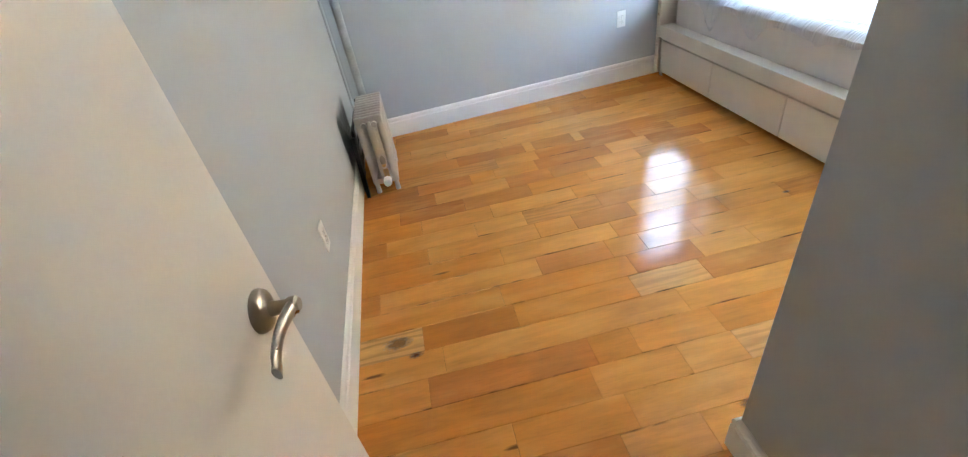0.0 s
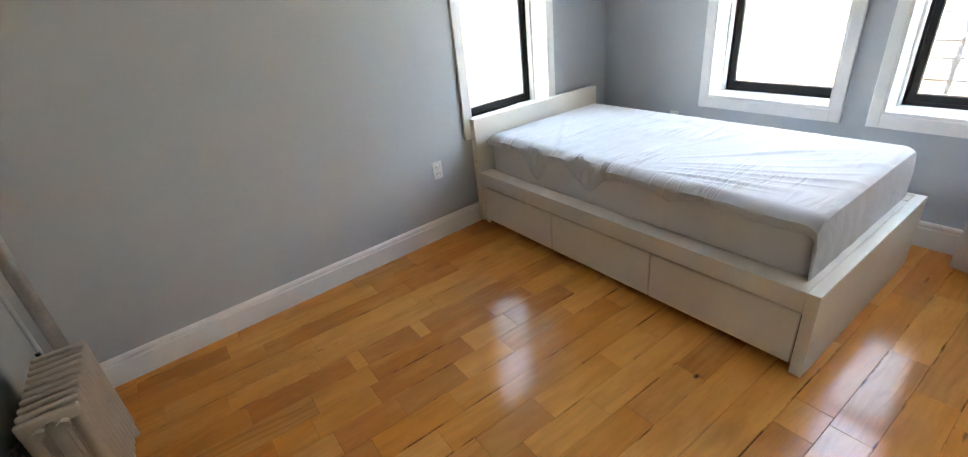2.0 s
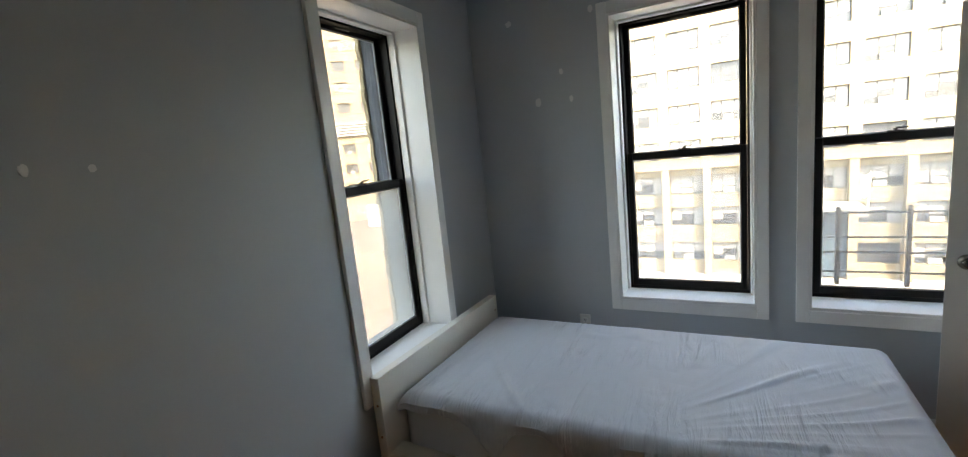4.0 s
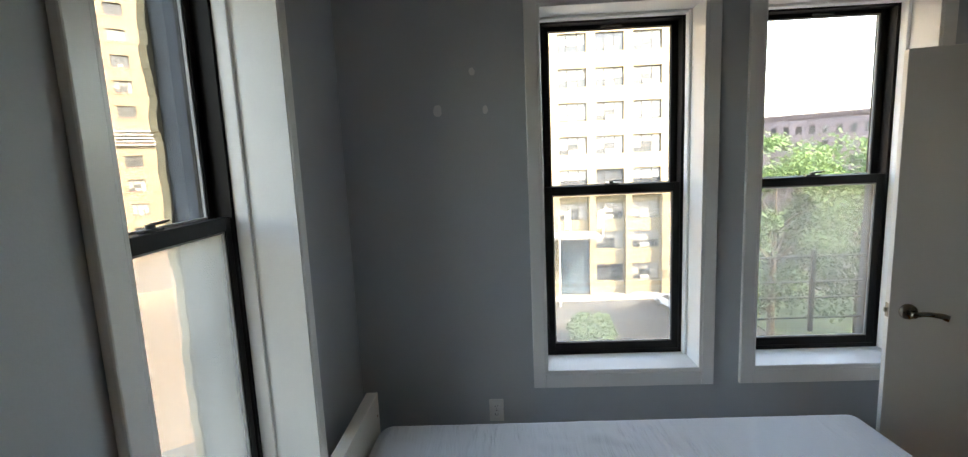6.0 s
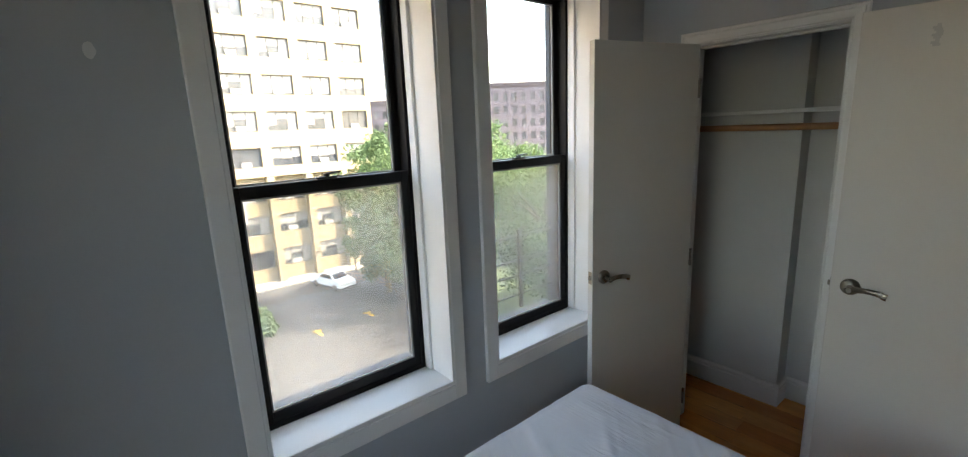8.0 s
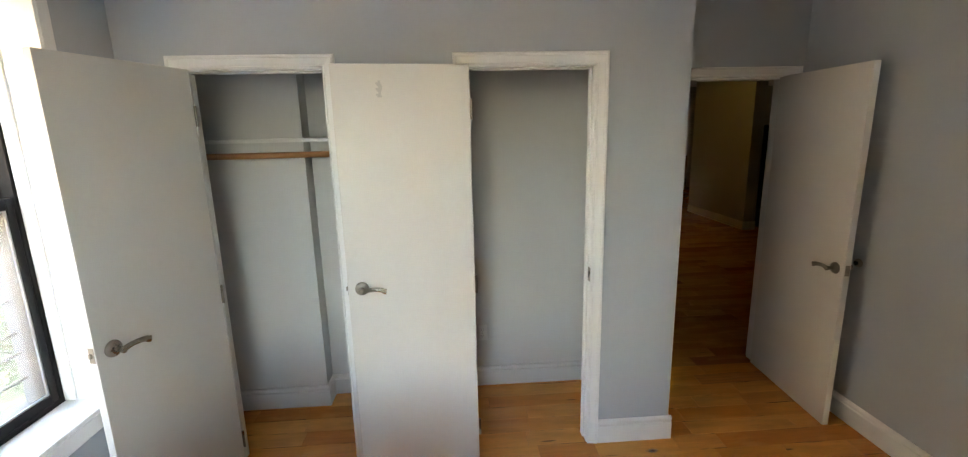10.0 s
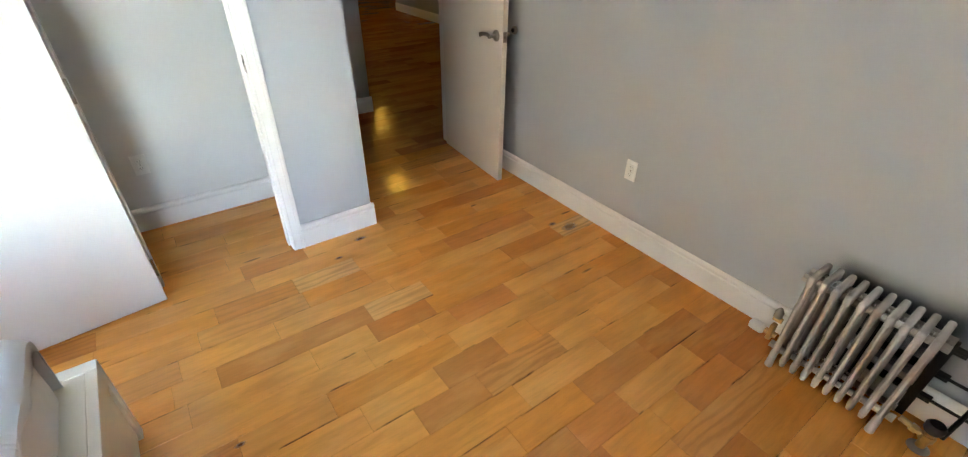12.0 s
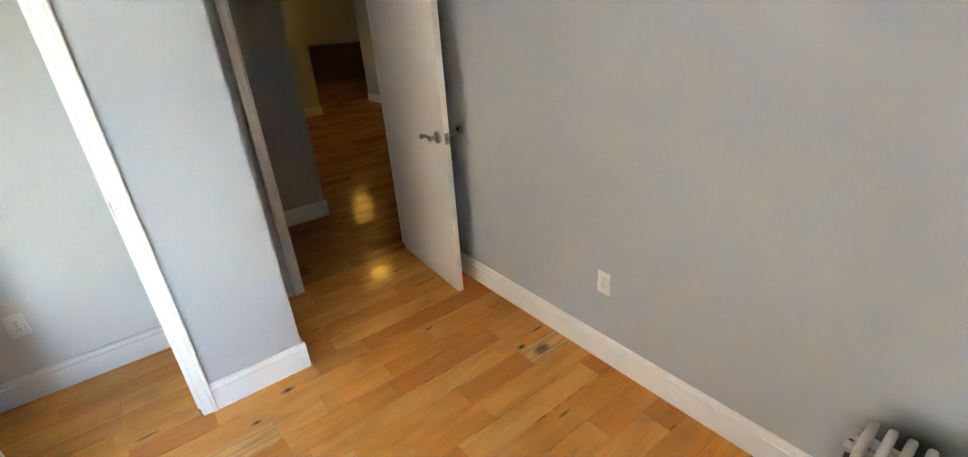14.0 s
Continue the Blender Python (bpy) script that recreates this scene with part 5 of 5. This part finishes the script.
tree(33, -18.5, 3.8, 4.8, 1, "full green street tree beside the parking")
tree(24, -24, 0.6, 5.0, 2, "full green tree on the lawn")
tree(34, -25, 3.6, 4.8, 3, "full green tree on the lawn")
tree(38, -18.8, -2.4, 3.2, 4, "young green tree by the cream building")
tree(21, -31, 1.5, 5.0, 5, "full green tree on the lawn")
tree(36, -34, 1.0, 5.0, 6, "full green tree on the lawn")
tree(17, -20.5, -1.2, 3.8, 8, "full green tree near the street")
tree(15, -27, -0.4, 4.2, 9, "full green tree near the street")
tree(19, -38, 0.8, 4.6, 10, "full green tree on the lawn")
tree(36, -6.9, -10.2, 1.8, 7, "low yellow green shrub by the parking")


# car
def car(m):
    t = thing("car", "white parked sedan on the asphalt", "car", m)
    prof = [(-2.2, 0.35), (-2.25, 0.75), (-1.9, 0.92), (-1.35, 0.98), (-0.75, 1.40), (0.45, 1.43), (1.15, 1.02), (2.0, 0.88), (2.28, 0.65), (2.25, 0.35)]
    bm = bmesh.new()
    L = [bm.verts.new((x, -0.86 if z < 1.1 else -0.66, z)) for x, z in prof]
    R = [bm.verts.new((x, 0.86 if z < 1.1 else 0.66, z)) for x, z in prof]
    for k in range(len(prof)):
        q = (k + 1) % len(prof)
        bm.faces.new((L[k], L[q], R[q], R[k]))
    bm.faces.new(L), bm.faces.new(list(reversed(R)))
    bmesh.ops.triangulate(bm, faces=bm.faces[:])
    part("body", bm, M_CARPAINT, t)
    for s in (-1, 1):
        bm = bmesh.new()
        vs = [bm.verts.new((x, s * y, z)) for x, y, z in ((-1.15, 0.85, 1.02), (0.85, 0.85, 1.04), (0.42, 0.70, 1.36), (-0.68, 0.70, 1.34))]
        bm.faces.new(vs)
        bmesh.ops.solidify(bm, geom=bm.faces[:], thickness=0.03)
        part("side_window", bm, M_CARGLASS, t, "dark side window")
    for a, b in (((-1.32, 1.005), (-0.80, 1.375)), ((1.10, 1.06), (0.50, 1.415))):
        bm = bmesh.new()
        bm.faces.new([bm.verts.new(p) for p in ((a[0], -0.72, a[1] + 0.03), (a[0], 0.72, a[1] + 0.03), (b[0], 0.6, b[1] + 0.03), (b[0], -0.6, b[1] + 0.03))])
        bmesh.ops.solidify(bm, geom=bm.faces[:], thickness=0.02)
        part("windscreen", bm, M_CARGLASS, t, "dark windscreen")
    for x in (-1.4, 1.4):
        for s in (-1, 1):
            w = part("wheel", tube(bmesh.new(), (x, s * 0.70, 0.32), (x, s * 0.88, 0.32), 0.32, n=18), M_TYRE, t, "black tyre")
            part("rim", tube(bmesh.new(), (x, s * 0.881, 0.32), (x, s * 0.89, 0.32), 0.20, n=14), M_NICKEL, w, "silver rim")
    return t


car(pose(43.2, -15.8, GZ, 0, 0, 14))
sl = thing("street_lamp", "dark street lamp with a curved arm by the pavement", "street lamp", Matrix.Translation((46.0, -19.4, GZ)))
part("pole", tube(bmesh.new(), (0, 0, 0), (0, 0, 5.2), 0.09, 0.06, 8), M_BLACK, sl)
part("arm", sweep(bmesh.new(), [(0, 0, 5.2), (0, 0.3, 5.75), (0, 0.8, 5.8), (0, 1.1, 5.4)], [(0.05, 0.05)] * 4, 8), M_BLACK, sl)
part("lamp_head", lathe(bmesh.new(), [(0.28, 0), (0.2, 0.18), (0.06, 0.3)], Matrix.Translation((0, 1.1, 5.15)), 12), M_BLACK, sl)


# ---------------------------------------------------------------- floors, board by board
PW = 0.127
bm = box(bmesh.new(), -0.1, -3.52, -0.05, 3.9, 0.30, -0.0125)
floor = setting("floor", bm, M_SUB, "glossy honey oak plank floor with mixed board tones", "floor")
bm = box(bmesh.new(), -7.0, -13.35, -0.06, 2.6, -3.5201, -0.0125)
floor_hall = setting("floor_hall", bm, M_SUB, "glossy oak plank floor of the hallway, coloured darker for its dim light", "floor")


def board_verts(length, width, c=0.0011, t=0.012):
    """Corner rings of a board with eased top edges, centred on the origin, top at 0."""
    x, y = length / 2 - 0.0003, width / 2 - 0.0003
    v = [(-x, -y, -t), (x, -y, -t), (x, y, -t), (-x, y, -t), (-x, -y, -c), (x, -y, -c), (x, y, -c), (-x, y, -c),
         (-x + c, -y + c, 0), (x - c, -y + c, 0), (x - c, y - c, 0), (-x + c, y - c, 0)]
    f = [(8, 9, 10, 11)]
    for k in range(4):
        q = (k + 1) % 4
        f += [(k, q, 4 + q, 4 + k), (4 + k, 4 + q, 8 + q, 8 + k)]
    return v, f


boards = {}


def board_mesh(length, mat):
    key = round(length, 3), mat.name
    if key not in boards:
        me = bpy.data.meshes.new("plank")
        v, f = board_verts(length, PW)
        me.from_pydata(v, [], f)
        me.materials.append(mat)
        boards[key] = me
    return boards[key]


LENGTHS = (0.26, 0.32, 0.38, 0.46, 0.55, 0.64, 0.78, 0.95)


def rows_of(x0, x1, rnd):
    """Board ends along one row."""
    at = x0 - rnd.choice((0.1, 0.2, 0.3, 0.4))
    out = []
    while at < x1:
        n = rnd.choice(LENGTHS)
        if x1 - at - n < 0.12:
            n = x1 - at
        a, b = max(at, x0), min(at + n, x1)
        if b - a > 0.05:
            out.append((a, b))
        elif b > x0:
            at = x0 - n
        at += n
    return out


# boards that stand out: row counted from the long seam, ends, wood
ODD_BOARDS = [
    (-1, 0.00, 0.27, M_BOARD_GRAIN), (-1, 1.15, 1.46, M_BOARD_GRAIN), (-1, 1.46, 2.10, M_BOARD_BROWN), (-3, 0.27, 0.87, M_BOARD_RED),
    (3, 1.08, 1.38, M_BOARD_BROWN), (1, 0.82, 1.15, M_BOARD_RED), (7, 0.86, 1.12, M_BOARD_RED), (7, 1.13, 1.41, M_BOARD_BROWN),
    (10, 0.62, 1.06, M_BOARD_RED), (10, 1.12, 1.39, M_BOARD_BROWN), (0, 1.20, 1.50, M_BOARD_RED), (-4, 1.36, 1.68, M_BOARD_GRAIN),
    (8, 0.02, 0.34, M_BOARD_RED), (8, 0.34, 0.66, M_BOARD_RED), (4, 1.26, 1.54, M_BOARD_BROWN), (6, 0.58, 0.96, M_BOARD_BROWN),
]
rnd = random.Random(11)
Y_SEAM = -1.936                 # a long seam that can be seen across the room
first = Y_SEAM - PW * 12
for r in range(30):
    y0 = first + r * PW
    if y0 < -3.52 or y0 > 0.27:
        continue
    odd = sorted(q for q in ODD_BOARDS if q[0] == r - 12)
    laid, at = [], -0.02
    for _, a, b, mat in odd:
        laid += [(p, q, M_FLOOR) for p, q in rows_of(at, a, rnd)] if a - at > 0.06 else []
        laid.append((a if a - at > 0.06 else at, b, mat))
        at = b
    laid += [(p, q, M_FLOOR) for p, q in rows_of(at, 3.80, rnd)]
    for a, b, mat in laid:
        o = new("plank", board_mesh(b - a, mat))
        o.parent = floor
        o.matrix_basis = pose((a + b) / 2, y0 + PW / 2, rnd.uniform(-0.0004, 0.0), math.degrees(rnd.gauss(0, 0.0016)), math.degrees(rnd.gauss(0, 0.0007)), 0)


def knot_mat(name, color):
    """A knot in the wood: darkest at its heart, fading unevenly into the board."""
    m, t, b = node_mat(name)
    b.inputs["Roughness"].default_value = 0.14
    tc = t.nodes.new("ShaderNodeTexCoord")
    ln = t.nodes.new("ShaderNodeVectorMath")
    ln.operation = "LENGTH"
    link(t, tc.outputs["Object"], ln.inputs[0])
    n = add(t, "ShaderNodeTexNoise", Scale=3.0, Detail=4.0)
    link(t, tc.outputs["Object"], n.inputs[0])
    sm = t.nodes.new("ShaderNodeMath")
    sm.operation = "MULTIPLY_ADD"
    sm.inputs[1].default_value = 0.9
    link(t, n.outputs[0], sm.inputs[0]), link(t, ln.outputs["Value"], sm.inputs[2])
    link(t, blend(t, ramp(t, ln.outputs["Value"], 0.1, 0.7), tuple(c * 0.5 for c in color), color), b.inputs["Base Color"])
    tr, mx = t.nodes.new("ShaderNodeBsdfTransparent"), t.nodes.new("ShaderNodeMixShader")
    link(t, ramp(t, sm.outputs[0], 0.65, 1.35), mx.inputs[0]), link(t, b.outputs[0], mx.inputs[1]), link(t, tr.outputs[0], mx.inputs[2])
    link(t, mx.outputs[0], t.nodes["Material Output"].inputs[0])
    return m


M_KNOT = knot_mat("wood_knot", (0.24, 0.082, 0.025))
M_STAIN = knot_mat("grey_mineral_stain", (0.46, 0.24, 0.085))
for x, y, a, b, mat in ((1.25, -2.585, 0.055, 0.024, M_KNOT), (0.235, -2.073, 0.045, 0.022, M_KNOT), (0.170, -1.993, 0.085, 0.045, M_STAIN), (1.417, -2.480, 0.035, 0.016, M_KNOT), (2.097, -1.649, 0.030, 0.016, M_KNOT)):
    bm = bmesh.new()
    bmesh.ops.create_circle(bm, cap_ends=True, segments=24, radius=1.0)
    o = part("knot", bm, mat, floor, "dark knot in the oak")
    o.matrix_basis = Matrix.Translation((x, y, 0.0009)) @ Matrix.Diagonal((a * 0.85, b * 0.85, 1.0, 1.0))
verts, faces = [], []
y = first
while y > -3.52:
    y -= PW
y += PW
for r in range(78):
    y0 = y - (r + 1) * PW
    if y0 < -13.3:
        continue
    for a, b in rows_of(-6.9, 2.5, rnd):
        v, f = board_verts(b - a, PW)
        i = len(verts)
        cx, cy = (a + b) / 2, y0 + PW / 2
        verts += [(p[0] + cx, p[1] + cy, p[2]) for p in v]
        faces += [tuple(i + q for q in g) for g in f]
me = bpy.data.meshes.new("planks")
me.from_pydata(verts, [], faces)
me.materials.append(M_FLOOR_HALL_DIM)
hp = new("hall_planks", me)
hp.parent = floor_hall
hp["kind"] = "stuff"
